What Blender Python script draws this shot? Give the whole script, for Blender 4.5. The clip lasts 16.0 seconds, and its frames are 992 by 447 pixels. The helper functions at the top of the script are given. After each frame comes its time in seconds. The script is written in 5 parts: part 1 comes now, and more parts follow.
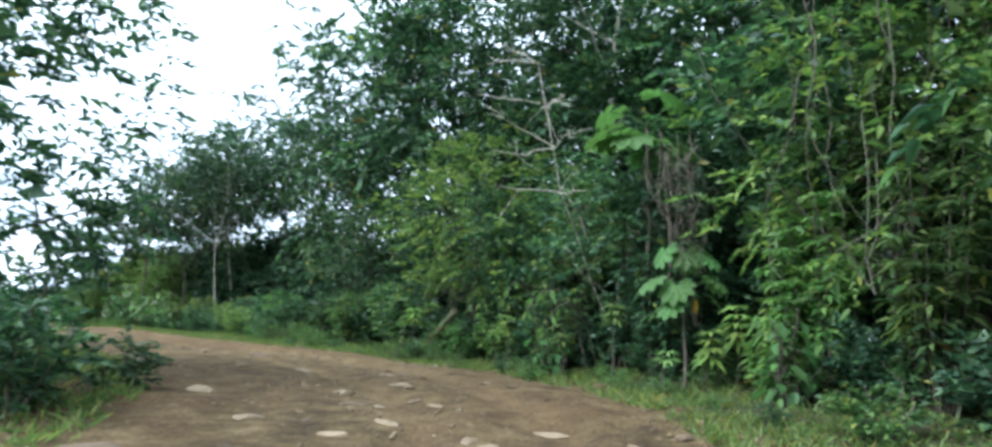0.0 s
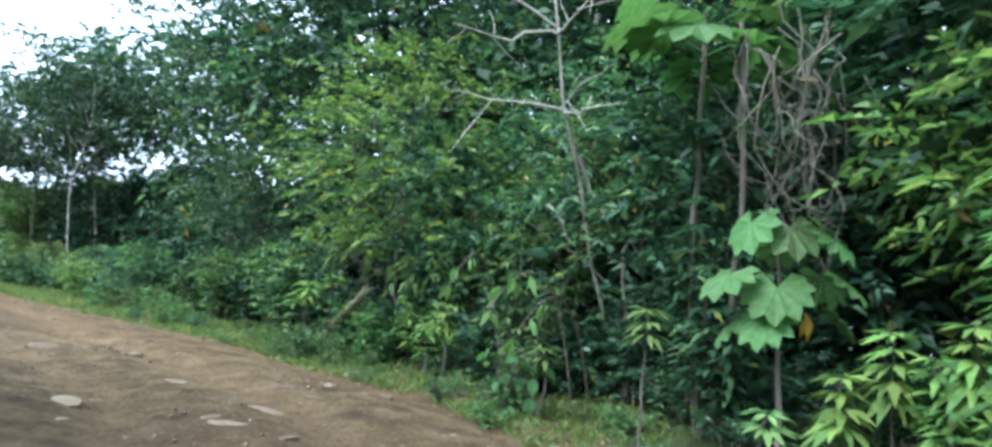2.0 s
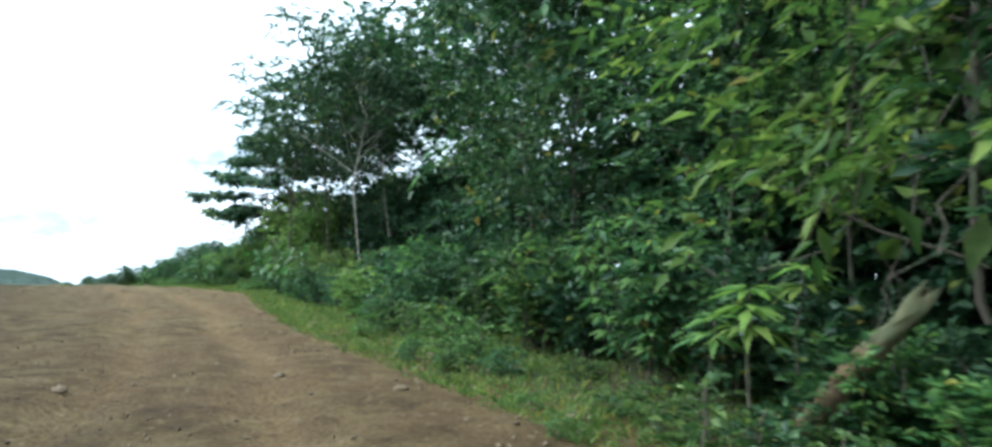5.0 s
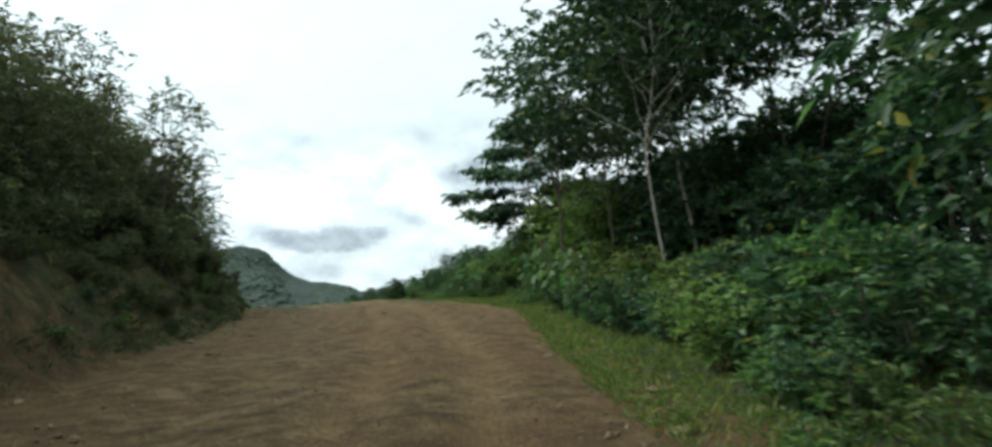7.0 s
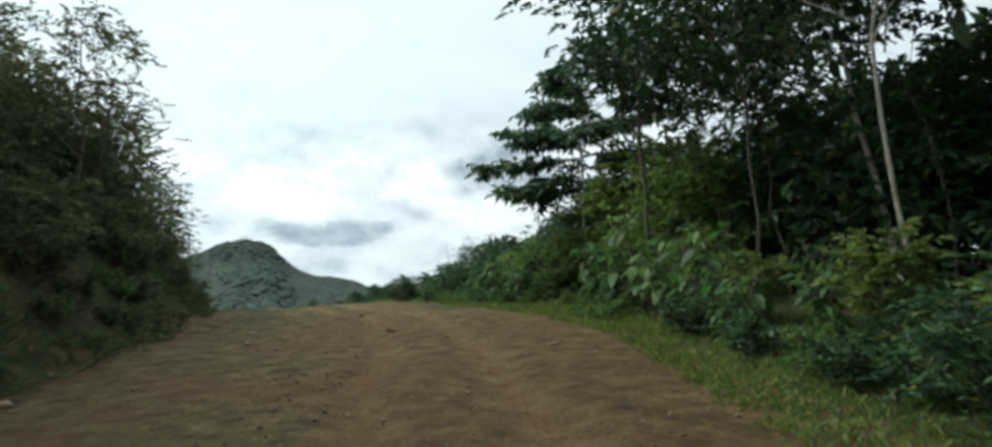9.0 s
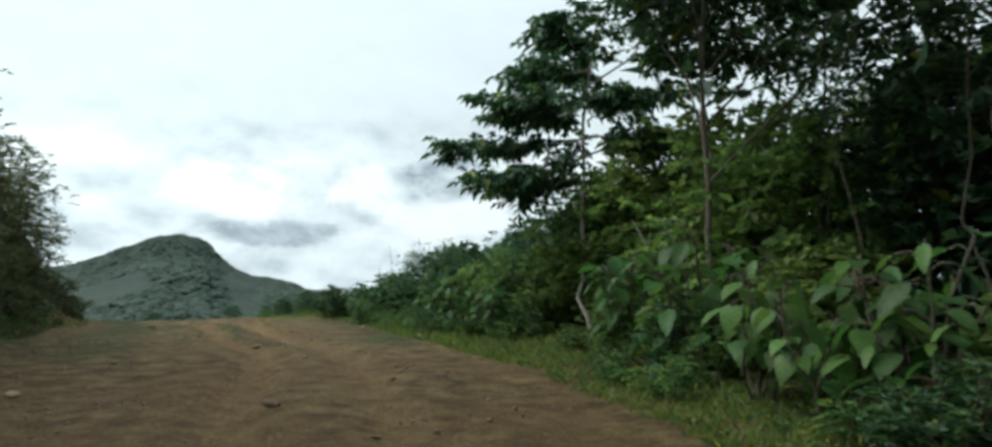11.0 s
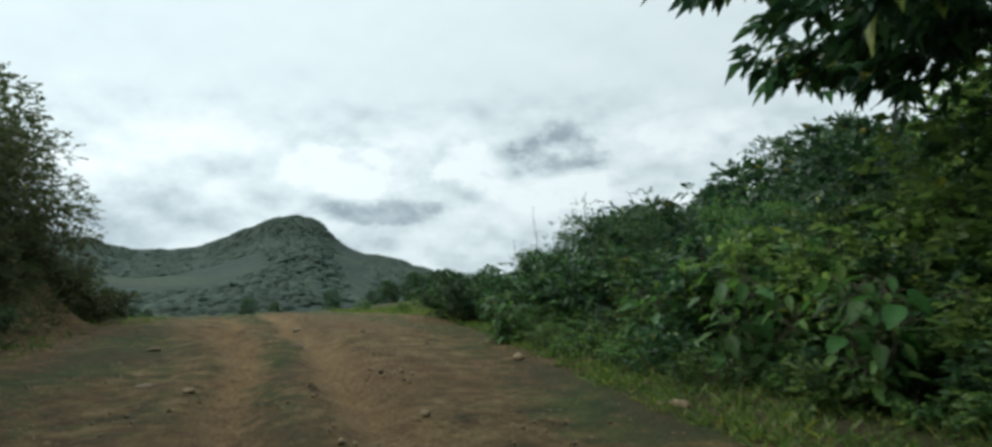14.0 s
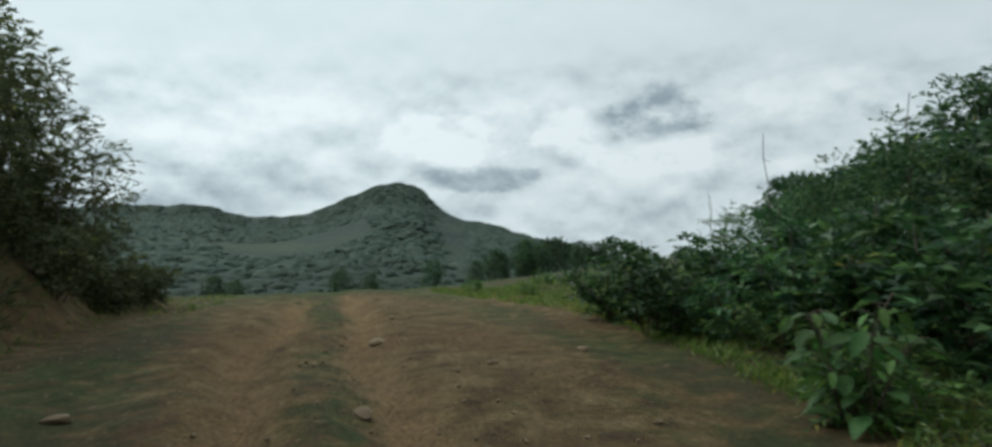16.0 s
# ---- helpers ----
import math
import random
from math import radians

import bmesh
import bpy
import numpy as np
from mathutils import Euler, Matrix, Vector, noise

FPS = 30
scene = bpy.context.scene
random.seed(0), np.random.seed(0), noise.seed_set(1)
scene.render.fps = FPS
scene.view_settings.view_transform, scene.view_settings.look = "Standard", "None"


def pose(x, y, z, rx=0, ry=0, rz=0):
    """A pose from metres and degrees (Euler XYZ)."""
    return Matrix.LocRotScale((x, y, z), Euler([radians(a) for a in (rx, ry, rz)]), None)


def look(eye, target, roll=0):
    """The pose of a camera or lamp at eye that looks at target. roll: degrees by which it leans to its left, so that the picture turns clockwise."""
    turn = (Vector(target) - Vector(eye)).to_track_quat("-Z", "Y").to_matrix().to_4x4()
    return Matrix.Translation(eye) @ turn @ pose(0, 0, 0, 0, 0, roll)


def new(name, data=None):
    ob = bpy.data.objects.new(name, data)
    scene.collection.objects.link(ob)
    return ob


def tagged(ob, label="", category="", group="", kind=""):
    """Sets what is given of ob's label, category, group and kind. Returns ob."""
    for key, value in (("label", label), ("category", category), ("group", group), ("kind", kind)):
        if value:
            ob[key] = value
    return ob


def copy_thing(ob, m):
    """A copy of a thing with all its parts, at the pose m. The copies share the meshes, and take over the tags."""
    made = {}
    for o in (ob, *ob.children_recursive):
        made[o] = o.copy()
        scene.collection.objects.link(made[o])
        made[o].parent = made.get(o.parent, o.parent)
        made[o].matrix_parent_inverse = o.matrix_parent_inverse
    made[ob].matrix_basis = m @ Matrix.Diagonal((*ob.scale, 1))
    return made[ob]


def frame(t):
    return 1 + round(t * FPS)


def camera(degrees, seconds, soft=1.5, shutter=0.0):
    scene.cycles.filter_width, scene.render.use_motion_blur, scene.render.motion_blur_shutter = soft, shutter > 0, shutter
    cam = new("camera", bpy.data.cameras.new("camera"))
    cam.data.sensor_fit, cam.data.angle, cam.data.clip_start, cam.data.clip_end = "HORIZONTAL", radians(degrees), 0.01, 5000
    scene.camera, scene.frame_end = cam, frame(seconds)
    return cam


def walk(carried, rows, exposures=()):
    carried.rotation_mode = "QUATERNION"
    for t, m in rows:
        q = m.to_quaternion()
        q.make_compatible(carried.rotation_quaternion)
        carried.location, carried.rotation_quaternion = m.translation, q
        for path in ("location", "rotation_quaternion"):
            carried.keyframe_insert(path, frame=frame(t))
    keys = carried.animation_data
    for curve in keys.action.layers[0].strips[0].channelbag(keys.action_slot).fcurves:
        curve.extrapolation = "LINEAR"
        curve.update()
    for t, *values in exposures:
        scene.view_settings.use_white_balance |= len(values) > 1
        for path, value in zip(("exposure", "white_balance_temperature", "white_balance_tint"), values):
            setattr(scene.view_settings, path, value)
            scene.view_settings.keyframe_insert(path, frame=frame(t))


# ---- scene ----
cam = camera(71.0, 16.0, soft=3.0, shutter=0.25)
PATH = [
    (0, (0.243, 0.242, 0.998), (0.201, 2.214, 1.331), 2.5),
    (0.5, (0.103, 1.333, 1.193), (0.178, 3.31, 1.487), 2.7),
    (1, (0.083, 2.613, 1.241), (0.182, 4.593, 1.504), 4.0),
    (1.5, (0.029, 3.855, 1.4), (0.173, 5.835, 1.646), 2.2),
    (2, (-0.094, 5.043, 1.48), (0.093, 7.019, 1.731), 5.7),
    (2.5, (-0.085, 6.172, 1.617), (0.038, 8.157, 1.827), -0.8),
    (3, (-0.315, 7.194, 1.646), (-0.325, 9.178, 1.904), 3.5),
    (3.5, (-0.491, 8.47, 1.725), (-0.565, 10.461, 1.899), -2.4),
    (4, (-0.936, 9.559, 1.714), (-1.153, 11.543, 1.85), -0.1),
    (4.5, (-1.38, 10.536, 1.719), (-1.829, 12.479, 1.869), -1.5),
    (5, (-2.086, 11.741, 1.701), (-2.693, 13.641, 1.848), 1.4),
    (7.5, (-7.432, 17.753, 2.057), (-8.768, 19.234, 2.2), -1.4),
    (8, (-9.011, 18.91, 2.003), (-10.302, 20.431, 2.154), 4.8),
    (8.5, (-10.243, 20.218, 2.023), (-11.526, 21.749, 2.129), -1.8),
    (11, (-15.571, 26.079, 2.205), (-16.698, 27.725, 2.348), 0.7),
    (11.5, (-16.587, 27.176, 2.232), (-17.789, 28.771, 2.328), 0.4),
    (12, (-17.725, 28.2, 2.139), (-18.933, 29.791, 2.243), 0.6),
    (12.5, (-18.88, 29.324, 2.238), (-20.127, 30.884, 2.333), 0.8),
    (13, (-20.065, 30.321, 2.233), (-21.363, 31.842, 2.273), 0.0),
    (13.5, (-21.19, 31.181, 2.229), (-22.558, 32.638, 2.301), -0.3),
    (14, (-22.52, 32.099, 2.221), (-23.88, 33.564, 2.291), -0.3),
    (14.5, (-23.73, 33.065, 2.276), (-25.178, 34.443, 2.341), 0.4),
    (15, (-25.265, 33.975, 2.271), (-26.739, 35.327, 2.265), -0.9),
    (15.5, (-26.774, 34.913, 2.175), (-28.309, 36.196, 2.157), 0.0),
    (16, (-28.064, 35.827, 2.094), (-29.617, 37.086, 2.07), -0.5),
]
walk(cam, [(t, look(eye, target, roll)) for t, eye, target, roll in PATH],
     exposures=((0, 1.6, 5300, 10), (1.2, 1.65, 5250, 11), (2.5, 2.2, 4850, 12), (4.0, 2.0, 4700, 9), (5.2, 1.3, 5450, 2), (7.3, 0.38, 6000, 3), (11, 0.27, 6000, 3), (13, 0.27, 6000, 3), (14.2, 0.04, 6000, 3), (16, -0.12, 6000, 3)))

# ---- world, sun ----
SUN_AZ, SUN_EL = 110.0, 49.0          # degrees to the left of +y, and up
world = bpy.data.worlds.new("world")
scene.world = world
world.use_nodes = True
wt = world.node_tree
wt.nodes.clear()


def node(tree, kind, **values):
    n = tree.nodes.new(kind)
    for key, value in values.items():
        n.inputs[key.replace("_", " ")].default_value = value
    return n


w_out = wt.nodes.new("ShaderNodeOutputWorld")
w_sky = wt.nodes.new("ShaderNodeTexSky")
w_sky.sky_type, w_sky.sun_disc = "NISHITA", False
w_sky.sun_elevation, w_sky.sun_rotation = radians(SUN_EL), radians(-SUN_AZ)
w_sky.air_density, w_sky.dust_density, w_sky.altitude = 1.0, 2.0, 300
w_bg = node(wt, "ShaderNodeBackground", Strength=0.10)
w_cloud = node(wt, "ShaderNodeBackground", Strength=1.0)
w_mix = wt.nodes.new("ShaderNodeMixShader")
w_tc = wt.nodes.new("ShaderNodeTexCoord")
# an overcast deck with heaped clouds: noise over the view direction, lit on top and grey beneath
def sky_noise(scale, lift, detail, rough, flat=2.1):
    mp = wt.nodes.new("ShaderNodeMapping")
    mp.inputs["Scale"].default_value, mp.inputs["Location"].default_value = (1, 1, flat), (5.3, 2.2, 0.9 + lift)
    n = node(wt, "ShaderNodeTexNoise", Scale=scale, Detail=detail, Roughness=rough, Distortion=0.05)
    wt.links.new(w_tc.outputs["Generated"], mp.inputs[0])
    wt.links.new(mp.outputs[0], n.inputs["Vector"])
    return n.outputs["Fac"]


def sky_math(op, a, b, clamp=False):
    n = wt.nodes.new("ShaderNodeMath")
    n.operation, n.use_clamp = op, clamp
    for sock, val in ((n.inputs[0], a), (n.inputs[1], b)):
        if isinstance(val, float):
            sock.default_value = val
        else:
            wt.links.new(val, sock)
    return n.outputs[0]


w_sep = wt.nodes.new("ShaderNodeSeparateXYZ")
wt.links.new(w_tc.outputs["Generated"], w_sep.inputs[0])
# the high deck is smooth and pale; towards the horizon the heaps stand closer, lit on top and grey beneath
w_low = wt.nodes.new("ShaderNodeMapRange")
w_low.interpolation_type = "SMOOTHSTEP"
for k, v in ((1, 0.13), (2, 0.25), (3, 1.0), (4, 0.14)):
    w_low.inputs[k].default_value = v
wt.links.new(w_sep.outputs[2], w_low.inputs[0])
w_relief = sky_math("SUBTRACT", sky_noise(5.2, 0.0, 7.0, 0.5, 1.9), sky_noise(5.2, 0.09, 7.0, 0.5, 1.9))
w_tone = sky_math("SUBTRACT", sky_noise(2.6, 0.3, 5.0, 0.55), 0.5)
w_fine = sky_math("SUBTRACT", sky_noise(15.0, 0.0, 5.0, 0.55, 1.6), sky_noise(15.0, 0.03, 5.0, 0.55, 1.6))
w_sum = sky_math("ADD", sky_math("ADD", sky_math("MULTIPLY", w_relief, 1.1), sky_math("MULTIPLY", w_tone, 0.5)), sky_math("MULTIPLY", w_fine, 0.8))
w_ragged = sky_noise(11.0, 0.6, 6.0, 0.6, 1.6)


def cloud_heap(az, el, wide, tall, amount):
    """A ragged cloud at that bearing: darker than the deck, or brighter."""
    a, e = radians(az), radians(el)
    along = (-math.cos(a), -math.sin(a), 0)
    upward = (math.sin(a) * math.sin(e), -math.cos(a) * math.sin(e), math.cos(e))
    r2 = sky_math("MULTIPLY", w_ragged, 6.0)
    for axis, size in ((along, wide), (upward, tall)):
        dot = wt.nodes.new("ShaderNodeVectorMath")
        dot.operation = "DOT_PRODUCT"
        dot.inputs[1].default_value = Vector(axis) / radians(size)
        wt.links.new(w_tc.outputs["Generated"], dot.inputs[0])
        r2 = sky_math("ADD", r2, sky_math("POWER", sky_math("ABSOLUTE", dot.outputs["Value"], 0.0), 2.0))
    edge = wt.nodes.new("ShaderNodeMapRange")
    edge.interpolation_type = "SMOOTHSTEP"
    for k, v in ((1, 2.8), (2, 4.1), (3, amount), (4, 0.0)):
        edge.inputs[k].default_value = v
    wt.links.new(r2, edge.inputs[0])
    return edge.outputs[0]


for heap in ((39.0, 7.9, 5.6, 2.6, -0.46), (53.0, 2.9, 6.5, 1.1, -0.36), (55.5, 6.4, 6.0, 2.6, 0.34), (37.0, 4.6, 6.0, 1.7, 0.36), (44.5, 7.0, 3.5, 2.0, 0.34), (26.0, 8.8, 6.0, 2.2, 0.30), (32.0, 11.8, 7.0, 1.5, -0.20)):
    w_sum = sky_math("ADD", w_sum, cloud_heap(*heap))
w_sum = sky_math("MULTIPLY", w_sum, w_low.outputs[0])
w_sum = sky_math("ADD", w_sum, 0.60, True)
w_ramp = wt.nodes.new("ShaderNodeValToRGB")
w_ramp.color_ramp.elements[0].position, w_ramp.color_ramp.elements[0].color = 0.10, (0.36, 0.41, 0.45, 1)
w_ramp.color_ramp.elements[1].position, w_ramp.color_ramp.elements[1].color = 0.90, (0.93, 0.95, 0.94, 1)
mid_el = w_ramp.color_ramp.elements.new(0.58)
mid_el.color = (0.74, 0.795, 0.80, 1)
wt.links.new(w_sum, w_ramp.inputs[0])
wt.links.new(w_ramp.outputs[0], w_cloud.inputs[0])
w_n2 = wt.nodes.new("ShaderNodeTexNoise")
w_n2.inputs["Scale"].default_value = 1.1
wt.links.new(w_tc.outputs["Generated"], w_n2.inputs["Vector"])
# the deck glows where the covered sun stands behind it
w_dot = wt.nodes.new("ShaderNodeVectorMath"); w_dot.operation = "DOT_PRODUCT"
a, e = radians(SUN_AZ), radians(SUN_EL)
TO_SUN = Vector((-math.sin(a) * math.cos(e), math.cos(a) * math.cos(e), math.sin(e)))
w_dot.inputs[1].default_value = TO_SUN
wt.links.new(w_tc.outputs["Generated"], w_dot.inputs[0])
w_glow = wt.nodes.new("ShaderNodeMapRange")
for k, v in ((1, 0.2), (2, 1.0), (3, 0.88), (4, 1.22)):
    w_glow.inputs[k].default_value = v
wt.links.new(w_dot.outputs["Value"], w_glow.inputs[0])
wt.links.new(w_glow.outputs[0], w_cloud.inputs[1])
w_cov = wt.nodes.new("ShaderNodeMapRange")
for k, v in ((1, 0.25), (2, 0.45), (3, 0.85), (4, 1.0)):
    w_cov.inputs[k].default_value = v
wt.links.new(w_n2.outputs["Fac"], w_cov.inputs[0])
wt.links.new(w_cov.outputs[0], w_mix.inputs[0])
wt.links.new(w_sky.outputs[0], w_bg.inputs[0])
wt.links.new(w_bg.outputs[0], w_mix.inputs[1])
wt.links.new(w_cloud.outputs[0], w_mix.inputs[2])
wt.links.new(w_mix.outputs[0], w_out.inputs[0])

sun = new("sun", bpy.data.lights.new("sun", "SUN"))
sun.data.energy, sun.data.angle, sun.data.color = 2.2, radians(32), (1.0, 0.95, 0.86)
sun.matrix_world = look(TO_SUN * 50, (0, 0, 0))


# ---- materials ----
def material(name):
    m = bpy.data.materials.new(name)
    m.use_nodes = True
    t = m.node_tree
    return m, t, t.nodes["Principled BSDF"]


def ramp(t, fac, stops):
    r = t.nodes.new("ShaderNodeValToRGB")
    els = r.color_ramp.elements
    while len(els) < len(stops):
        els.new(0.5)
    for el, (pos, col) in zip(els, stops):
        el.position, el.color = pos, (*col, 1)
    t.links.new(fac, r.inputs[0])
    return r.outputs[0]


def noise_tex(t, scale, detail=6.0, rough=0.55, space="Object"):
    tc = t.nodes.new("ShaderNodeTexCoord")
    n = node(t, "ShaderNodeTexNoise", Scale=scale, Detail=detail, Roughness=rough)
    t.links.new(tc.outputs[space], n.inputs["Vector"])
    return n.outputs["Fac"]


def mixed(t, fac, a, b, mode="MIX"):
    m = t.nodes.new("ShaderNodeMix")
    m.data_type, m.blend_type = "RGBA", mode
    for sock, val in ((m.inputs[0], fac), (m.inputs[6], a), (m.inputs[7], b)):
        if isinstance(val, (int, float)):
            sock.default_value = val
        elif isinstance(val, tuple):
            sock.default_value = (*val, 1)
        else:
            t.links.new(val, sock)
    return m.outputs[2]


def bump(t, bsdf, height, strength, distance):
    b = node(t, "ShaderNodeBump", Strength=strength, Distance=distance)
    t.links.new(height, b.inputs["Height"])
    t.links.new(b.outputs[0], bsdf.inputs["Normal"])


def leaf_material(name, dark, mid, light, rough=0.42, through_light=0.42, dead=0.0, aged=True):
    """Leaves: each blade its own green, some worn or yellowing, light shining through."""
    m, t, p = material(name)
    geo = t.nodes.new("ShaderNodeNewGeometry")
    info = t.nodes.new("ShaderNodeObjectInfo")
    col = ramp(t, geo.outputs["Random Per Island"], [(0.0, dark), (0.5, mid), (0.978 - dead, light)] + ([(0.992 - dead, (0.28, 0.29, 0.06)), (1.0, (0.20, 0.13, 0.05))] if aged else []))
    hs = node(t, "ShaderNodeHueSaturation", Fac=1.0)
    for sock, lo, hi in (("Hue", 0.485, 0.515), ("Value", 0.75, 1.25)):
        mr = t.nodes.new("ShaderNodeMapRange")
        mr.inputs[3].default_value, mr.inputs[4].default_value = lo, hi
        t.links.new(info.outputs["Random"], mr.inputs[0])
        t.links.new(mr.outputs[0], hs.inputs[sock])
    t.links.new(col, hs.inputs["Color"])
    blotch = ramp(t, noise_tex(t, 9.0, 3.0), [(0.35, (0.72, 0.75, 0.7)), (0.65, (1.1, 1.08, 1.0))])
    colour = mixed(t, 1.0, hs.outputs[0], blotch, "MULTIPLY")
    t.links.new(colour, p.inputs["Base Color"])
    p.inputs["Roughness"].default_value = rough
    p.inputs["Specular IOR Level"].default_value = 0.25
    tr = t.nodes.new("ShaderNodeBsdfTranslucent")
    warm = mixed(t, 1.0, colour, (1.15, 1.25, 0.9), "MULTIPLY")
    t.links.new(warm, tr.inputs[0])
    mix = t.nodes.new("ShaderNodeMixShader")
    mix.inputs[0].default_value = through_light
    t.links.new(p.outputs[0], mix.inputs[1])
    t.links.new(tr.outputs[0], mix.inputs[2])
    t.links.new(mix.outputs[0], t.nodes["Material Output"].inputs[0])
    return m


def bark_material(name, dark, light, scale=6.0):
    m, t, p = material(name)
    tc = t.nodes.new("ShaderNodeTexCoord")
    mp = t.nodes.new("ShaderNodeMapping"); mp.inputs["Scale"].default_value = (1, 1, 0.25)
    t.links.new(tc.outputs["Object"], mp.inputs[0])
    n = node(t, "ShaderNodeTexNoise", Scale=scale * 3, Detail=8.0, Roughness=0.65)
    t.links.new(mp.outputs[0], n.inputs["Vector"])
    patches = noise_tex(t, scale * 0.5, 3.0)
    a = ramp(t, n.outputs["Fac"], [(0.3, dark), (0.7, light)])
    col = mixed(t, ramp(t, patches, [(0.5, (0, 0, 0)), (0.62, (0.6, 0.6, 0.6))]), a, (0.10, 0.13, 0.06))
    t.links.new(col, p.inputs["Base Color"])
    p.inputs["Roughness"].default_value = 0.85
    bump(t, p, n.outputs["Fac"], 0.6, 0.02)
    return m


def ground_material(name):
    """Bare reddish soil on the road, grassy earth beside it; the share of bare soil lies in the mesh."""
    m, t, p = material(name)
    big = noise_tex(t, 0.35, 5.0, 0.6)
    mid = noise_tex(t, 2.6, 8.0, 0.65)
    fine = noise_tex(t, 26.0, 6.0, 0.7)
    grit = noise_tex(t, 90.0, 3.0, 0.6)
    soil = ramp(t, mid, [(0.34, (0.056, 0.036, 0.018)), (0.50, (0.158, 0.110, 0.047)), (0.68, (0.280, 0.205, 0.102))])
    soil = mixed(t, ramp(t, big, [(0.45, (0, 0, 0)), (0.62, (0.6, 0.6, 0.6))]), soil, (0.160, 0.094, 0.043))
    soil = mixed(t, ramp(t, grit, [(0.60, (0, 0, 0)), (0.70, (0.8, 0.8, 0.8))]), soil, (0.29, 0.225, 0.13))
    # broken stone trodden into the soil
    tc = t.nodes.new("ShaderNodeTexCoord")
    vor = node(t, "ShaderNodeTexVoronoi", Scale=11.0)
    t.links.new(tc.outputs["Object"], vor.inputs["Vector"])
    chips = ramp(t, vor.outputs["Distance"], [(0.22, (0.8, 0.8, 0.8)), (0.36, (0, 0, 0))])
    pick = ramp(t, noise_tex(t, 1.7, 5.0, 0.7), [(0.50, (0, 0, 0)), (0.62, (1, 1, 1))])
    soil = mixed(t, mixed(t, 1.0, chips, pick, "MULTIPLY"), soil, ramp(t, vor.outputs["Color"], [(0.2, (0.14, 0.10, 0.06)), (0.8, (0.36, 0.28, 0.165))]))
    wt_at = t.nodes.new("ShaderNodeAttribute"); wt_at.attribute_name = "worn"
    soil = mixed(t, wt_at.outputs["Fac"], soil, ramp(t, fine, [(0.3, (0.225, 0.143, 0.068)), (0.7, (0.33, 0.230, 0.120))]))
    turf = ramp(t, mid, [(0.3, (0.038, 0.055, 0.018)), (0.55, (0.075, 0.098, 0.030)), (0.75, (0.13, 0.13, 0.05))])
    turf = mixed(t, ramp(t, big, [(0.44, (0, 0, 0)), (0.60, (0.75, 0.75, 0.75))]), turf, (0.085, 0.066, 0.036))
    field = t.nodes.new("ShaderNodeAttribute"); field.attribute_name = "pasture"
    # greens of the far land, greyed to carry the distance haze
    hazed_grassland = ramp(t, noise_tex(t, 0.017, 7.0, 0.6), [(0.38, (0.040, 0.058, 0.042)), (0.52, (0.046, 0.066, 0.044)), (0.68, (0.074, 0.102, 0.056))])
    # treetops drawn in colour, with the shade between crowns painted as dark rims
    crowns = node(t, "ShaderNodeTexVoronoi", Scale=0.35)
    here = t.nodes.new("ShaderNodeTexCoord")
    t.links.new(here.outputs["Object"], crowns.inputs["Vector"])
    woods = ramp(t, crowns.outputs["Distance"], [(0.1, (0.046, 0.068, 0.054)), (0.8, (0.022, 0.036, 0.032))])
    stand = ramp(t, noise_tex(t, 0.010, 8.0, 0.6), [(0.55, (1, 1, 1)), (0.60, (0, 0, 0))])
    hazed_grassland = mixed(t, stand, hazed_grassland, woods)
    turf = mixed(t, field.outputs["Fac"], turf, hazed_grassland)
    at = t.nodes.new("ShaderNodeAttribute"); at.attribute_name = "bare"
    add = t.nodes.new("ShaderNodeMath"); add.operation = "ADD"
    sub = t.nodes.new("ShaderNodeMath"); sub.operation = "MULTIPLY_ADD"
    sub.inputs[1].default_value, sub.inputs[2].default_value = 0.9, -0.45
    t.links.new(noise_tex(t, 3.5, 7.0, 0.65), sub.inputs[0])
    t.links.new(at.outputs["Fac"], add.inputs[0]); t.links.new(sub.outputs[0], add.inputs[1])
    share = ramp(t, add.outputs[0], [(0.40, (0, 0, 0)), (0.60, (1, 1, 1))])
    col = mixed(t, share, turf, soil)
    grain = ramp(t, fine, [(0.32, (0.52, 0.52, 0.52)), (0.68, (1.32, 1.28, 1.2))])
    t.links.new(mixed(t, 1.0, col, grain, "MULTIPLY"), p.inputs["Base Color"])
    p.inputs["Roughness"].default_value = 0.92
    p.inputs["Specular IOR Level"].default_value = 0.2
    h = t.nodes.new("ShaderNodeMath"); h.operation = "MULTIPLY_ADD"
    h.inputs[1].default_value = 0.45
    t.links.new(mid, h.inputs[0]); t.links.new(noise_tex(t, 17.0, 10.0, 0.82), h.inputs[2])
    bump(t, p, h.outputs[0], 1.0, 0.09)
    return m


def stone_material(name="stone", singly=False):
    m, t, p = material(name)
    info = t.nodes.new("ShaderNodeNewGeometry" if singly else "ShaderNodeObjectInfo")
    base = ramp(t, info.outputs["Random Per Island" if singly else "Random"], [(0.0, (0.11, 0.078, 0.044)), (0.55, (0.18, 0.133, 0.078)), (1.0, (0.28, 0.218, 0.135))])
    grain = ramp(t, noise_tex(t, 14.0, 8.0, 0.7), [(0.3, (0.6, 0.55, 0.48)), (0.7, (1.15, 1.12, 1.08))])
    t.links.new(mixed(t, 1.0, base, grain, "MULTIPLY"), p.inputs["Base Color"])
    p.inputs["Roughness"].default_value = 0.85
    bump(t, p, noise_tex(t, 22.0, 6.0), 0.5, 0.02)
    return m


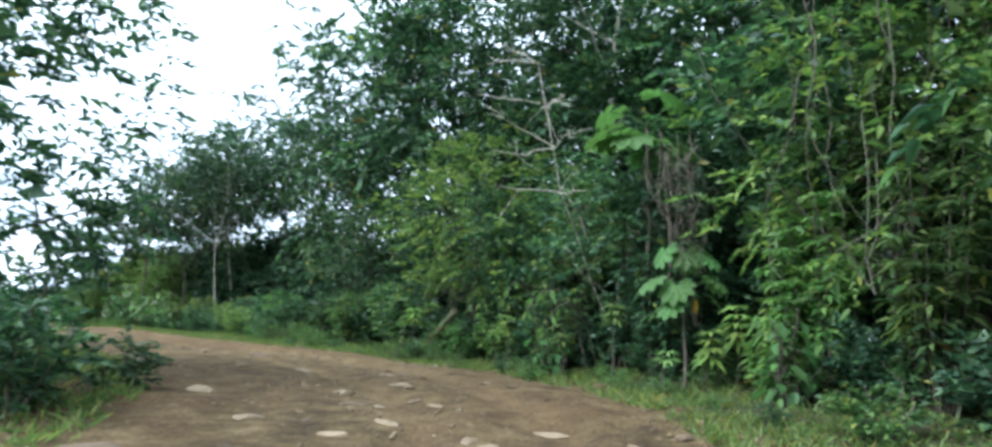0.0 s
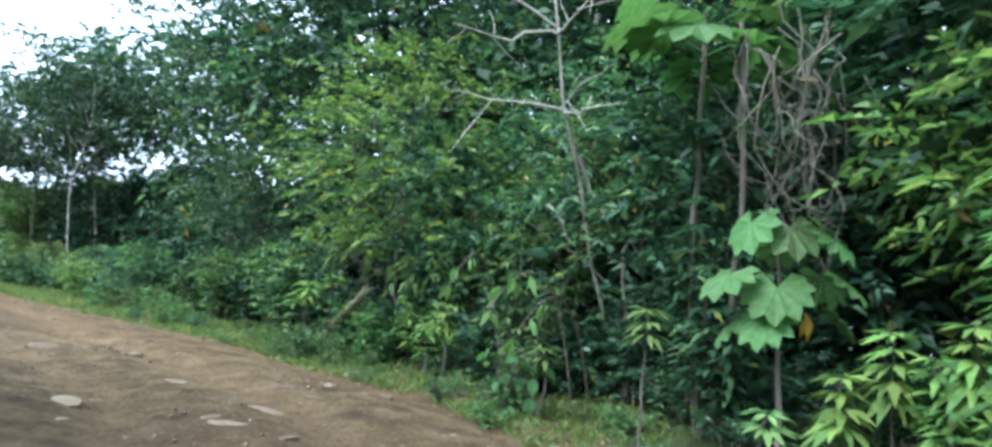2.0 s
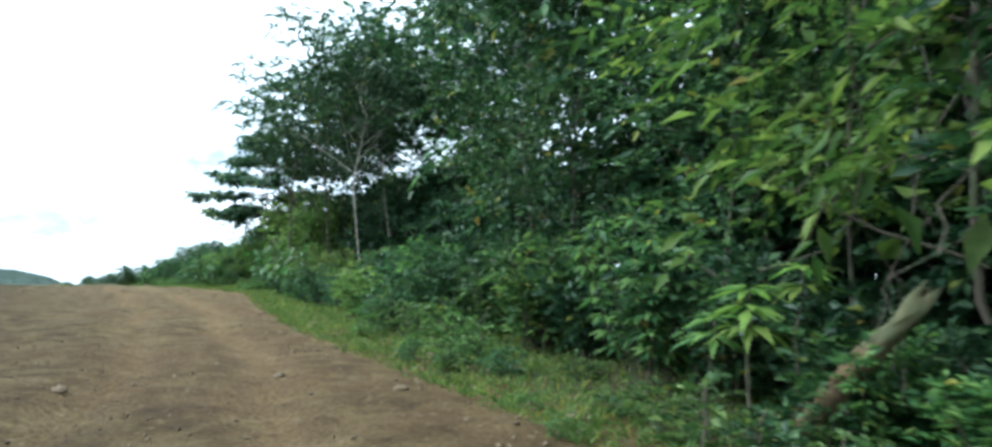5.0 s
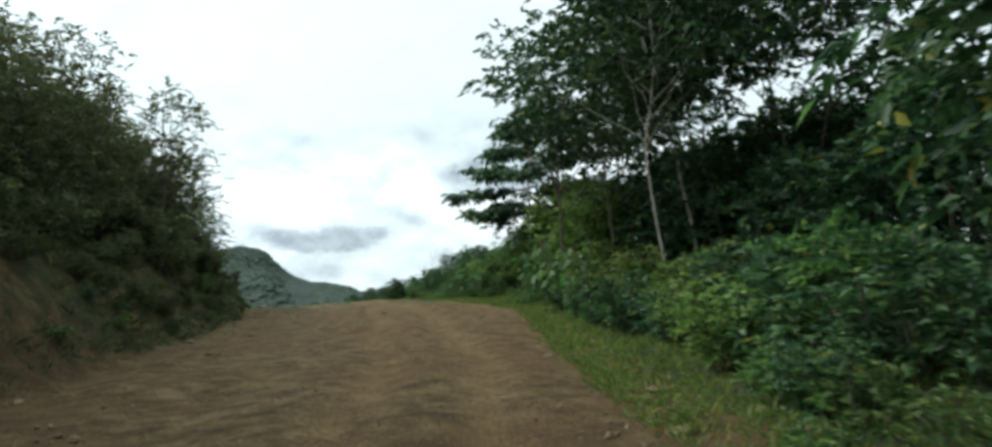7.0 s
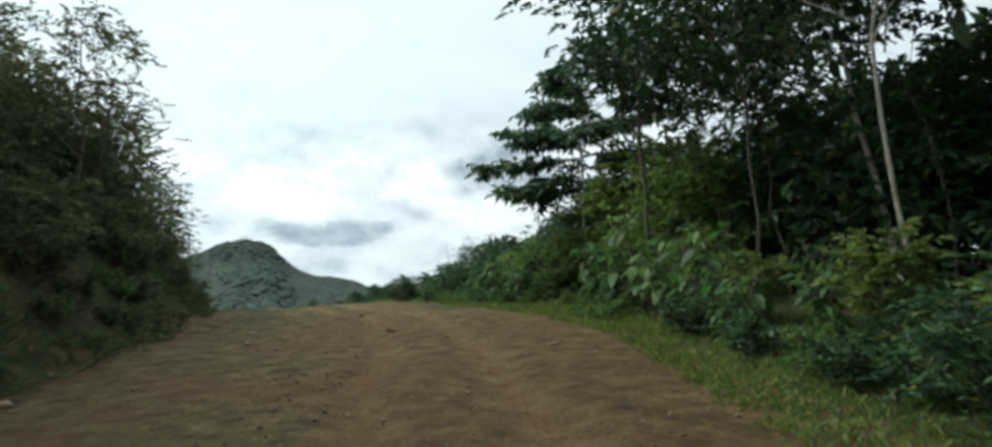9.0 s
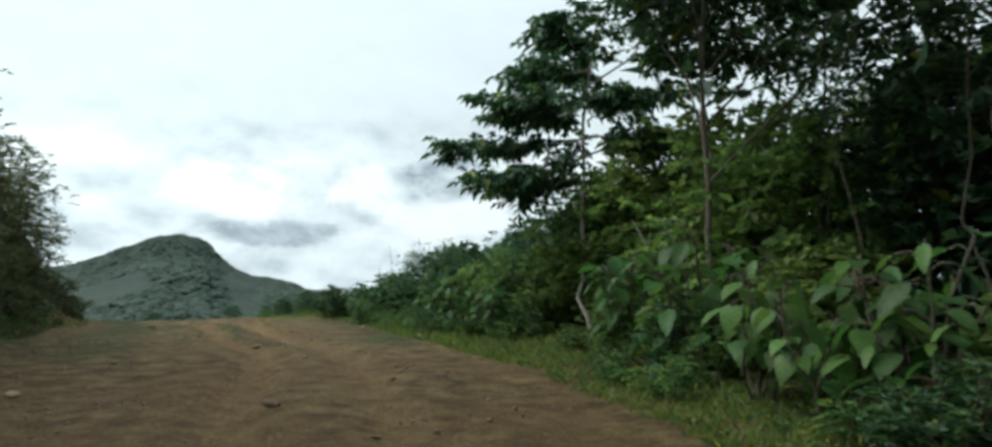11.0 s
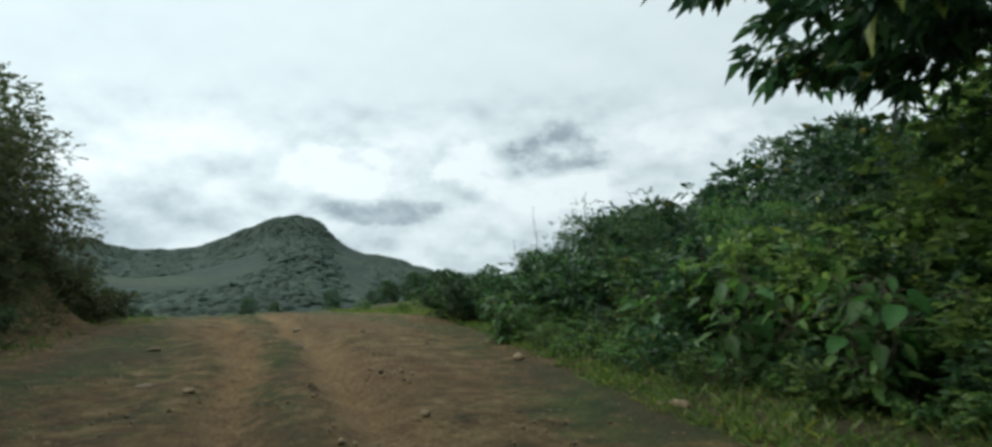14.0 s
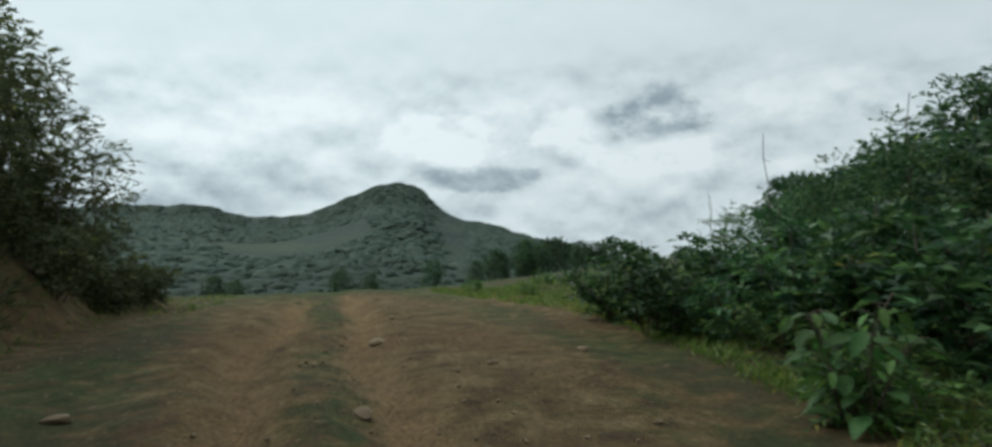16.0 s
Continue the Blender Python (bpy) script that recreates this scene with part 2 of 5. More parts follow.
M_SOIL = ground_material("soil_and_turf")
M_STONE = stone_material()
M_GRAVEL = stone_material("gravel", True)
M_BARK = bark_material("grey_brown_bark", (0.04, 0.031, 0.022), (0.15, 0.122, 0.09))
M_PALE = bark_material("pale_bark", (0.27, 0.235, 0.185), (0.54, 0.50, 0.42))
M_TWIG = bark_material("dry_twig", (0.05, 0.042, 0.03), (0.15, 0.122, 0.084))
M_LOG = bark_material("rotten_wood", (0.040, 0.025, 0.012), (0.19, 0.122, 0.055), 5.0)
M_LEAF = leaf_material("forest_leaf", (0.020, 0.048, 0.026), (0.042, 0.094, 0.046), (0.130, 0.215, 0.095), through_light=0.36)
M_FRESH = leaf_material("fresh_leaf", (0.034, 0.076, 0.030), (0.070, 0.138, 0.046), (0.200, 0.290, 0.095), rough=0.5)
# greens darkened and less light let through, so the wood's depths look shaded
M_SHADE_DARK = leaf_material("shade_dark_leaf", (0.020, 0.046, 0.028), (0.038, 0.082, 0.044), (0.092, 0.162, 0.076), through_light=0.28)
M_BROAD = leaf_material("broad_leaf", (0.036, 0.094, 0.032), (0.062, 0.136, 0.042), (0.104, 0.196, 0.058), rough=0.6, through_light=0.42)
M_GRASS = leaf_material("grass_blade", (0.07, 0.115, 0.030), (0.125, 0.180, 0.048), (0.22, 0.25, 0.085), dead=0.08)
# distance haze is mixed into this colour: greyer, bluer greens
M_FAR = leaf_material("hazed_far_leaf", (0.044, 0.066, 0.056), (0.050, 0.073, 0.060), (0.058, 0.082, 0.064), rough=0.9, through_light=0.1, aged=False)
M_LIME = leaf_material("lime_leaf", (0.055, 0.120, 0.034), (0.115, 0.205, 0.056), (0.23, 0.32, 0.08), rough=0.5)
# windscreen haze over the left bank is mixed into this leaf colour
M_HAZED = leaf_material("hazed_bank_leaf", (0.056, 0.070, 0.040), (0.098, 0.112, 0.064), (0.160, 0.166, 0.098), rough=0.8, through_light=0.3)
M_WITHERED = leaf_material("withered_leaf", (0.36, 0.21, 0.02), (0.46, 0.29, 0.03), (0.52, 0.36, 0.05), rough=0.6, aged=False)
M_OLIVE = leaf_material("olive_leaf", (0.088, 0.138, 0.046), (0.150, 0.222, 0.072), (0.235, 0.315, 0.105), through_light=0.5)


# ---- mesh helpers ----
def mesh_from(name, verts, faces, mat, smooth=False):
    """A mesh from arrays; faces: an (n, 3) or (n, 4) array, or a list of such arrays."""
    me = bpy.data.meshes.new(name)
    groups = faces if isinstance(faces, list) else [faces]
    verts = np.asarray(verts, np.float32).reshape(-1, 3)
    loops = np.concatenate([np.asarray(g).ravel() for g in groups]).astype(np.int32)
    sizes = np.concatenate([np.full(len(g), np.asarray(g).shape[1]) for g in groups]).astype(np.int32)
    me.vertices.add(len(verts)); me.vertices.foreach_set("co", verts.ravel())
    me.loops.add(len(loops)); me.loops.foreach_set("vertex_index", loops)
    me.polygons.add(len(sizes))
    me.polygons.foreach_set("loop_start", np.concatenate(([0], np.cumsum(sizes)[:-1])).astype(np.int32))
    me.polygons.foreach_set("loop_total", sizes)
    if smooth:
        me.polygons.foreach_set("use_smooth", np.ones(len(sizes), bool))
    me.update(calc_edges=True)
    me.materials.append(mat)
    return me


def empty(name):
    ob = new(name)
    ob.empty_display_size = 0.1
    return ob


def part(name, mesh, parent, label=""):
    ob = new(name, mesh)
    ob.parent = parent
    if label:
        tagged(ob, label)
    return ob


def unit(v):
    return v / np.maximum(np.linalg.norm(v, axis=-1, keepdims=True), 1e-9)


def blades(P, D, N, L, W, droop=0.15, fold=0.12):
    """Leaf blades folded along the midrib: base P, way D, face N, length L, width W. Gives verts and triangles."""
    n = len(P)
    L, W = np.broadcast_to(L, n)[:, None], np.broadcast_to(W, n)[:, None]
    D = unit(D)
    S = unit(np.cross(D, N))
    U = np.cross(S, D)
    down = np.array([0, 0, -1.0])
    mid = P + D * L * 0.5 - U * L * fold * 0.5
    tip = P + D * L + down * L * droop
    le = P + D * L * 0.42 + S * W * 0.5 + U * W * fold + down * L * droop * 0.25
    ri = P + D * L * 0.42 - S * W * 0.5 + U * W * fold + down * L * droop * 0.25
    verts = np.stack([P, le, tip, ri, mid], 1).reshape(-1, 3)
    k = np.arange(n)[:, None] * 5
    faces = (k[:, None] + np.array([[0, 4, 1], [4, 2, 1], [0, 3, 4], [4, 3, 2]])[None]).reshape(-1, 3)
    return verts, faces


def plain_blades(P, D, N, L, W, droop=0.15, fold=0.15):
    """Cheaper blades of two triangles, folded along the midrib."""
    n = len(P)
    L, W = np.broadcast_to(L, n)[:, None], np.broadcast_to(W, n)[:, None]
    D = unit(D)
    S = unit(np.cross(D, N))
    U = np.cross(S, D)
    down = np.array([0, 0, -1.0])
    side = P + D * L * 0.42 + U * W * fold * 2 + down * L * droop * 0.25
    verts = np.stack([P, side + S * W * 0.5, P + D * L + down * L * droop, side - S * W * 0.5], 1).reshape(-1, 3)
    k = np.arange(n)[:, None] * 4
    faces = (k[:, None] + np.array([[0, 2, 1], [0, 3, 2]])[None]).reshape(-1, 3)
    return verts, faces


def sprays(rng, starts, ways, length, count, L, W, lift=0.15, droop=0.2, shape=None, tilt=0.45):
    """Twigs, each with leaves set alternately along it and one at its end."""
    m = len(starts)
    ways = unit(ways)
    length = np.broadcast_to(length, m)
    t = (np.arange(count) + 0.6) / count
    sag = np.array([0, 0, -0.25])
    P = starts[:, None] + ways[:, None] * (length[:, None] * t)[..., None] + sag * (length[:, None] * t**2)[..., None]
    side = unit(np.cross(ways, np.array([0, 0, 1.0]) + rng.normal(0, 0.25, (m, 3))))
    sign = np.where(np.arange(count) % 2, 1, -1)[None, :, None]
    D = ways[:, None] * (0.35 + 0.6 * t)[None, :, None] + side[:, None] * sign * (1.05 - 0.7 * t)[None, :, None]
    D = D + rng.normal(0, 0.22, D.shape) + np.array([0, 0, lift])
    N = np.array([0, 0, 1.0]) + rng.normal(0, tilt, D.shape)
    size = rng.uniform(0.65, 1.25, (m, count))
    return (shape or blades)(P.reshape(-1, 3), D.reshape(-1, 3), N.reshape(-1, 3), (L * size).ravel(), (W * size).ravel(), droop)


def tube(points, radii, sides=6):
    """A tapered tube along points."""
    pts, radii = np.asarray(points, float), np.asarray(radii, float)
    tan = unit(np.gradient(pts, axis=0))
    ref = np.where(np.abs(tan[:, 2:]) > 0.9, np.array([[1.0, 0, 0]]), np.array([[0, 0, 1.0]]))
    u = unit(np.cross(tan, ref)); v = np.cross(tan, u)
    ang = np.arange(sides) * 2 * np.pi / sides
    ring = u[:, None] * np.cos(ang)[None, :, None] + v[:, None] * np.sin(ang)[None, :, None]
    verts = (pts[:, None] + ring * radii[:, None, None]).reshape(-1, 3)
    i, j = np.meshgrid(np.arange(len(pts) - 1), np.arange(sides), indexing="ij")
    k = (j + 1) % sides
    faces = np.stack([i * sides + j, i * sides + k, (i + 1) * sides + k, (i + 1) * sides + j], -1).reshape(-1, 4)
    return verts, faces


def joined(pieces):
    vs, fs, n = [], [], 0
    for v, f in pieces:
        vs.append(v); fs.append(np.asarray(f) + n); n += len(v)
    return np.concatenate(vs), np.concatenate(fs)


def wander(rng, a, b, steps, rough):
    """A crooked line from a to b."""
    t = np.linspace(0, 1, steps)[:, None]
    p = np.asarray(a) * (1 - t) + np.asarray(b) * t
    w = np.cumsum(rng.normal(0, rough, (steps, 3)), 0)
    return p + (w - t * w[-1]) * np.array([1, 1, 0.4])


# ---- plan of the road ----
AXIS = np.array([(0.3, -40), (0.3, -12), (0.25, 0.2), (0.08, 2.6), (-0.1, 5.0), (-0.4, 7.6), (-0.95, 9.6), (-2.1, 11.75), (-4.6, 14.8), (-7.4, 17.7), (-10.2, 20.4),
                 (-13.0, 23.3), (-15.6, 26.0), (-18.9, 29.2), (-22.5, 32.1), (-25.3, 34.0), (-28.1, 35.8), (-33.2, 38.9), (-39.0, 41.6), (-50.5, 46.6), (-75, 56), (-120, 72)], float)
HEIGHT = np.array([-3.2, -1.25, -0.32, -0.10, 0.12, 0.32, 0.42, 0.46, 0.55, 0.64, 0.70, 0.76, 0.80, 0.83, 0.84, 0.84, 0.76, 0.67, 0.38, -0.5, -4.2, -9.0])
RIGHT_EDGE = np.array([2.6, 2.6, 2.8, 2.9, 3.0, 3.1, 3.1, 3.3, 3.2, 3.0, 2.9, 3.0, 3.2, 3.7, 3.9, 3.6, 3.6, 3.8, 4.8, 4.6, 2.5, 2.5])
LEFT_EDGE = np.array([-3.0, -3.0, -3.0, -3.4, -3.8, -4.1, -4.4, -4.6, -4.7, -4.6, -4.6, -4.5, -4.6, -4.7, -4.9, -5.0, -5.0, -5.2, -5.8, -5.4, -3, -3])
SEG = np.diff(AXIS, axis=0)
SEG_LEN = np.linalg.norm(SEG, axis=1)
S_AT = np.concatenate(([0], np.cumsum(SEG_LEN)))


def road_coords(x, y):
    """How far along the road a place lies, and how far to the right of the axis."""
    x, y = np.asarray(x, float), np.asarray(y, float)
    best, s, d = np.full(x.shape, 1e18), np.zeros(x.shape), np.zeros(x.shape)
    for k in range(len(SEG)):
        ax, ay = AXIS[k]
        ux, uy = SEG[k] / SEG_LEN[k]
        along = (x - ax) * ux + (y - ay) * uy
        lo = -1e9 if k == 0 else 0
        hi = 1e9 if k == len(SEG) - 1 else SEG_LEN[k]
        cl = np.clip(along, lo, hi)
        dist = np.hypot(x - ax - cl * ux, y - ay - cl * uy)
        near = dist < best
        best = np.where(near, dist, best)
        s = np.where(near, S_AT[k] + cl, s)
        d = np.where(near, np.where((x - ax) * uy - (y - ay) * ux > 0, dist, -dist), d)
    return s, d


def smooth(lo, hi, v):
    t = np.clip((v - lo) / (hi - lo), 0, 1)
    return t * t * (3 - 2 * t)


def waves(x, y, scale, seed):
    """Smooth uneven ground from a few crossed waves."""
    r = np.random.default_rng(seed)
    out = 0
    for k in range(7):
        a, f, ph = r.uniform(0, 6.28), scale * r.uniform(0.5, 1.9), r.uniform(0, 6.28)
        out = out + np.sin((x * np.cos(a) + y * np.sin(a)) * f + ph) / (0.6 + f / scale)
    return out / 4


# the camera's last place; bearings and distances of the far land start here
LAST_EYE = np.array([-28.0, 35.8])


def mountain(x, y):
    """The far ridge: a round-topped hill with a long shoulder on either side, its outline fitted to the camera's last
    view.
    """
    dx, dy = x - LAST_EYE[0], y - LAST_EYE[1]
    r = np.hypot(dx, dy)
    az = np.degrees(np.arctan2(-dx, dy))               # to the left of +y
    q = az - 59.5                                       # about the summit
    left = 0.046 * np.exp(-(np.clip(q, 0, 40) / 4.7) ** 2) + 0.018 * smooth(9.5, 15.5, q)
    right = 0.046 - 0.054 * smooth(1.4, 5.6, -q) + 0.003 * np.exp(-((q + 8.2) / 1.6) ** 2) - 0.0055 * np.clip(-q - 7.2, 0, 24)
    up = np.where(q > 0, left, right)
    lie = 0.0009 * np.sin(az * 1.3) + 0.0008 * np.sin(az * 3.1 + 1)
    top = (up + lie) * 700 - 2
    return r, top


def height(x, y):
    s, d = road_coords(x, y)
    base = np.interp(s, S_AT, HEIGHT)
    re, le = np.interp(s, S_AT, RIGHT_EDGE), np.interp(s, S_AT, LEFT_EDGE)
    near = 1 - smooth(25, 60, np.abs(d))
    z = base
    # ruts, and the crown between them
    wob = 0.25 * np.sin(s * 0.31) + 0.15 * np.sin(s * 0.83 + 1)
    shift = smooth(80, 92, s)
    for c, w, depth in ((-0.55 + wob - 0.55 * shift, 0.24, 0.11), (0.85 + wob * 0.7 - 0.8 * shift, 0.26, 0.10), (-2.2 + wob, 0.4, 0.04), (2.3 - wob, 0.4, 0.04)):
        inside = smooth(0.0, 0.5, d - le) * smooth(0.0, 0.5, re - d)
        z = z - depth * (1 + 0.6 * smooth(80, 90, s)) * np.exp(-((d - c) / w) ** 2) * inside
    z = z + (0.045 * waves(x, y, 2.2, 3) + 0.014 * waves(x, y, 4.1, 4) + 0.012 * waves(x, y, 7.7, 14)) * near
    # verge and forest slope on the right, bank on the left further on
    z = z + (smooth(0.0, 1.2, d - re) * 0.10 + np.clip(d - re - 1.0, 0, 9) * 0.09) * near
    bank = smooth(56, 66, s) * (1 - smooth(107, 113, s))
    z = z + bank * near * (smooth(4.5, 6.7, -d + 0.6 * waves(x, y, 0.5, 8)) * 2.0 + np.clip(-d - 8, 0, 12) * 0.08)
    z = z + (1 - bank) * np.clip(-d + le - 0.5, 0, 14) * 0.02 * near
    z = z + smooth(3, 12, np.abs(d)) * 0.12 * waves(x, y, 0.7, 5)
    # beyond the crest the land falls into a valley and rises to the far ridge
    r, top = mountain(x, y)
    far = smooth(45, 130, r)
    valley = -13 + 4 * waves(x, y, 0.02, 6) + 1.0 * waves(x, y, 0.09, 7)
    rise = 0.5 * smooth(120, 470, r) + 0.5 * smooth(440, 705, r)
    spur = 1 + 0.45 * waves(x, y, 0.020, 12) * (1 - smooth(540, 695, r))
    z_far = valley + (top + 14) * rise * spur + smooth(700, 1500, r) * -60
    return z * (1 - far) + z_far * far


# ---- ground ----
def axis_lines(lo, hi, step, reach):
    mid = np.arange(lo, hi, step)
    out, g = [], step
    v = hi
    while v < reach:
        g = min(g * 1.10, 20.0)
        v += g
        out.append(v)
    out = np.array(out)
    return np.concatenate((lo - (out[::-1] - hi), mid, [hi], out))


def build_ground():
    xs = axis_lines(-45, 5, 0.27, 1150)
    ys = axis_lines(-2, 48, 0.27, 1150)
    X, Y = np.meshgrid(xs, ys)
    Z = height(X, Y)
    V = np.stack([X, Y, Z], -1).reshape(-1, 3)
    ny, nx = X.shape
    i, j = np.meshgrid(np.arange(ny - 1), np.arange(nx - 1), indexing="ij")
    a = (i * nx + j).ravel()
    F = np.stack([a, a + 1, a + nx + 1, a + nx], 1)
    cx, cy = V[F, 0].mean(1), V[F, 1].mean(1)
    s, d = road_coords(cx, cy)
    edge = 0.35 * waves(cx, cy, 1.6, 21) + 0.18 * waves(cx, cy, 5.0, 22)
    on = (d + edge < np.interp(s, S_AT, RIGHT_EDGE)) & (d + edge > np.interp(s, S_AT, LEFT_EDGE)) & (s < 118) & (s > 5)
    vs, vd = road_coords(V[:, 0], V[:, 1])
    ve = 0.35 * waves(V[:, 0], V[:, 1], 1.6, 21) + 0.18 * waves(V[:, 0], V[:, 1], 5.0, 22)
    gap = np.minimum(np.interp(vs, S_AT, RIGHT_EDGE) - vd - ve, vd + ve - np.interp(vs, S_AT, LEFT_EDGE))
    wob = 0.25 * np.sin(vs * 0.31) + 0.15 * np.sin(vs * 0.83 + 1)
    shift = smooth(80, 92, vs)
    worn = 0.9 * np.clip(np.exp(-((vd + 0.55 - wob + 0.55 * shift) / 0.22) ** 2) + np.exp(-((vd - 0.85 - wob * 0.7 + 0.8 * shift) / 0.25) ** 2), 0, 1) * (0.6 + 0.3 * shift + 0.35 * waves(V[:, 0], V[:, 1], 1.1, 33))
    bare = smooth(-0.7, 0.7, gap) * (1 - smooth(105, 118, vs))
    cut = smooth(54, 64, vs) * (1 - smooth(106, 113, vs)) * (1 - smooth(7.0, 9.5, -vd)) * (vd < 0)
    bare = np.maximum(bare, cut * (0.48 - 0.08 * smooth(80, 90, vs) + 0.16 * waves(V[:, 0], V[:, 1], 1.3, 35)))
    crown = np.exp(-((vd + 0.5) / 0.5) ** 2) + 0.9 * np.exp(-((vd + 3.1) / 0.9) ** 2) + 0.8 * np.exp(-((vd - 2.6) / 0.7) ** 2)
    bare = bare * (1 - 0.5 * np.clip(crown, 0, 1) * smooth(80, 88, vs) * (0.7 + 0.5 * waves(V[:, 0], V[:, 1], 0.9, 36)))
    bare = bare * (1 - smooth(76, 88, vs) * np.clip(0.36 + 0.16 * waves(V[:, 0], V[:, 1], 1.7, 37) + 0.10 * waves(V[:, 0], V[:, 1], 0.6, 38), 0, 0.5) * (1 - 0.8 * worn))
    # share of the haze-toned far colours, growing with distance
    pasture = smooth(60, 120, np.hypot(V[:, 0] - LAST_EYE[0], V[:, 1] - LAST_EYE[1]))
    for name, pick, label, cat in (("road", on, "rutted reddish brown dirt road with loose stones", "dirt road"),
                                        ("ground", ~on, "grassy earth running out to wooded hills and a far ridge", "ground")):
        f = F[pick]
        used, inv = np.unique(f, return_inverse=True)
        ob = new(name, mesh_from(name, V[used], inv.reshape(-1, 4), M_SOIL, smooth=True))
        ob.data.attributes.new("worn", "FLOAT", "POINT").data.foreach_set("value", worn[used].astype(np.float32))
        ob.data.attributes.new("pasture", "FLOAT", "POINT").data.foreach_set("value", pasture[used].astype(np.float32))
        ob.data.attributes.new("bare", "FLOAT", "POINT").data.foreach_set("value", bare[used].astype(np.float32))
        tagged(ob, label, cat, kind="structure")


build_ground()


def on_ground(x, y):
    return float(height(np.array([x]), np.array([y]))[0])


# ---- kinds of plants ----
def crown_points(rng, m, h0, h1, radius, top=0.6, hollow=0.55):
    """Starts and ways of twigs over an uneven crown between two heights."""
    t = rng.uniform(0, 1, m) ** 0.9
    z = h0 + (h1 - h0) * t
    bulge = np.sin(np.pi * np.clip(0.12 + 0.88 * t, 0, 1)) ** top
    ang = rng.uniform(0, 2 * np.pi, m)
    lump = 1 + 0.28 * np.sin(3 * ang + 5 * t + rng.uniform(0, 6)) + 0.18 * np.sin(5 * ang - 9 * t)
    rad = radius * bulge * lump * (hollow + (1 - hollow) * rng.uniform(0, 1, m) ** 0.5)
    P = np.stack([rad * np.cos(ang), rad * np.sin(ang), z], 1)
    out = np.stack([np.cos(ang), np.sin(ang), (t - 0.35) * 1.1], 1)
    return P, unit(out + rng.normal(0, 0.45, (m, 3)))


def limb_tubes(rng, h, radius, trunk_r, count, start=0.3, lean=(0, 0), rough=0.06, rise=(0.3, 0.8)):
    """A trunk with limbs that rise from it."""
    top = np.array([lean[0], lean[1], h * 0.92])
    line = wander(rng, (0, 0, -0.25), top, 9, rough)
    pieces = [tube(line, np.linspace(trunk_r, trunk_r * 0.25, 9) * np.r_[1.35, 1.05, np.ones(7)], 7)]
    ends = []
    for k in range(count):
        f = start + (0.9 - start) * (k + rng.uniform(0, 0.8)) / count
        i = f * 8
        a = line[int(i)] + (line[min(int(i) + 1, 8)] - line[int(i)]) * (i % 1)
        ang = k * 2.4 + rng.uniform(-0.5, 0.5)
        reach = radius * rng.uniform(0.55, 0.95) * (1.15 - 0.5 * f)
        b = a + np.array([np.cos(ang) * reach, np.sin(ang) * reach, reach * rng.uniform(*rise)])
        r = trunk_r * (0.55 - 0.35 * f)
        sub = wander(rng, a, b, 6, rough * 0.7)
        pieces.append(tube(sub, np.linspace(r, r * 0.25, 6), 5))
        ends.append(b)
        for _ in range(2):
            c = sub[3] + (b - sub[3]) * rng.uniform(0, 0.6)
            e = c + rng.normal(0, 0.35 * reach, 3) * np.array([1, 1, 0.5]) + np.array([0, 0, 0.15 * reach])
            pieces.append(tube(wander(rng, c, e, 4, rough * 0.4), np.linspace(r * 0.4, r * 0.12, 4), 4))
            ends.append(e)
    return pieces, np.array(ends)


def above(v, f, shape, low=0.03):
    """Leaves the blades out that would dip under the ground."""
    k = 5 if shape is blades else 4
    b = v.reshape(-1, k, 3)
    b = b[b[:, :, 2].min(1) > low]
    return b.reshape(-1, 3), f[: len(b) * (4 if k == 5 else 2)]


def make_tree(name, seed, h, radius, clear, twigs, leaf, width, mat, bark, trunk_r, limbs=9, count=8, top=0.6, hollow=0.5, twig=0.45, droop=0.25, shape=plain_blades, inner=150, outline=0.6, clump=0.2, lean=0.05, tilt=0.5, rise=(0.3, 0.8), rough=0.06, lean_to=None):
    """A tree: trunk with limbs, and a crown of leafy twigs, part round the limbs' ends and part over the whole outline."""
    rng = np.random.default_rng(seed)
    ob = empty(name)
    pieces, ends = limb_tubes(rng, h, radius, trunk_r, limbs, max(0.12, clear / h), rng.normal(0, lean * h, 2) if lean_to is None else lean_to, rough, rise)
    v, f = joined(pieces)
    part("trunk", mesh_from("trunk", v, f, bark, True), ob)
    P, W = crown_points(rng, int(twigs * outline), clear, h, radius, top, hollow)
    k = rng.integers(0, len(ends), twigs - len(P))
    Q = ends[k] + rng.normal(0, 1, (len(k), 3)) * np.array([1, 1, 0.6]) * clump * radius
    out = unit(Q * np.array([1, 1, 0]) + np.array([0, 0, 0.25]))
    W2 = unit(out + rng.normal(0, 0.6, Q.shape))
    v, f = sprays(rng, np.concatenate((P, Q)), np.concatenate((W, W2)), rng.uniform(0.6, 1.2, twigs) * twig, count, leaf, width, droop=droop, shape=shape, tilt=tilt)
    v, f = above(v, f, shape)
    pieces = [(v, f)]
    if inner:
        # larger blades added deep in the crown to fill it and block light
        P, W = crown_points(rng, inner, clear + 0.1, h * 0.93, radius * 0.72, top, 0.2)
        v, f = shape(P, W + rng.normal(0, 0.5, P.shape), rng.normal(0, 1, P.shape), rng.uniform(1.2, 1.9, inner) * leaf + 0.05, rng.uniform(0.6, 1.0, inner) * leaf + 0.04)
        pieces.append(above(v, f, shape))
    v, f = joined(pieces)
    part("crown", mesh_from("crown", v, f, mat), ob)
    return ob


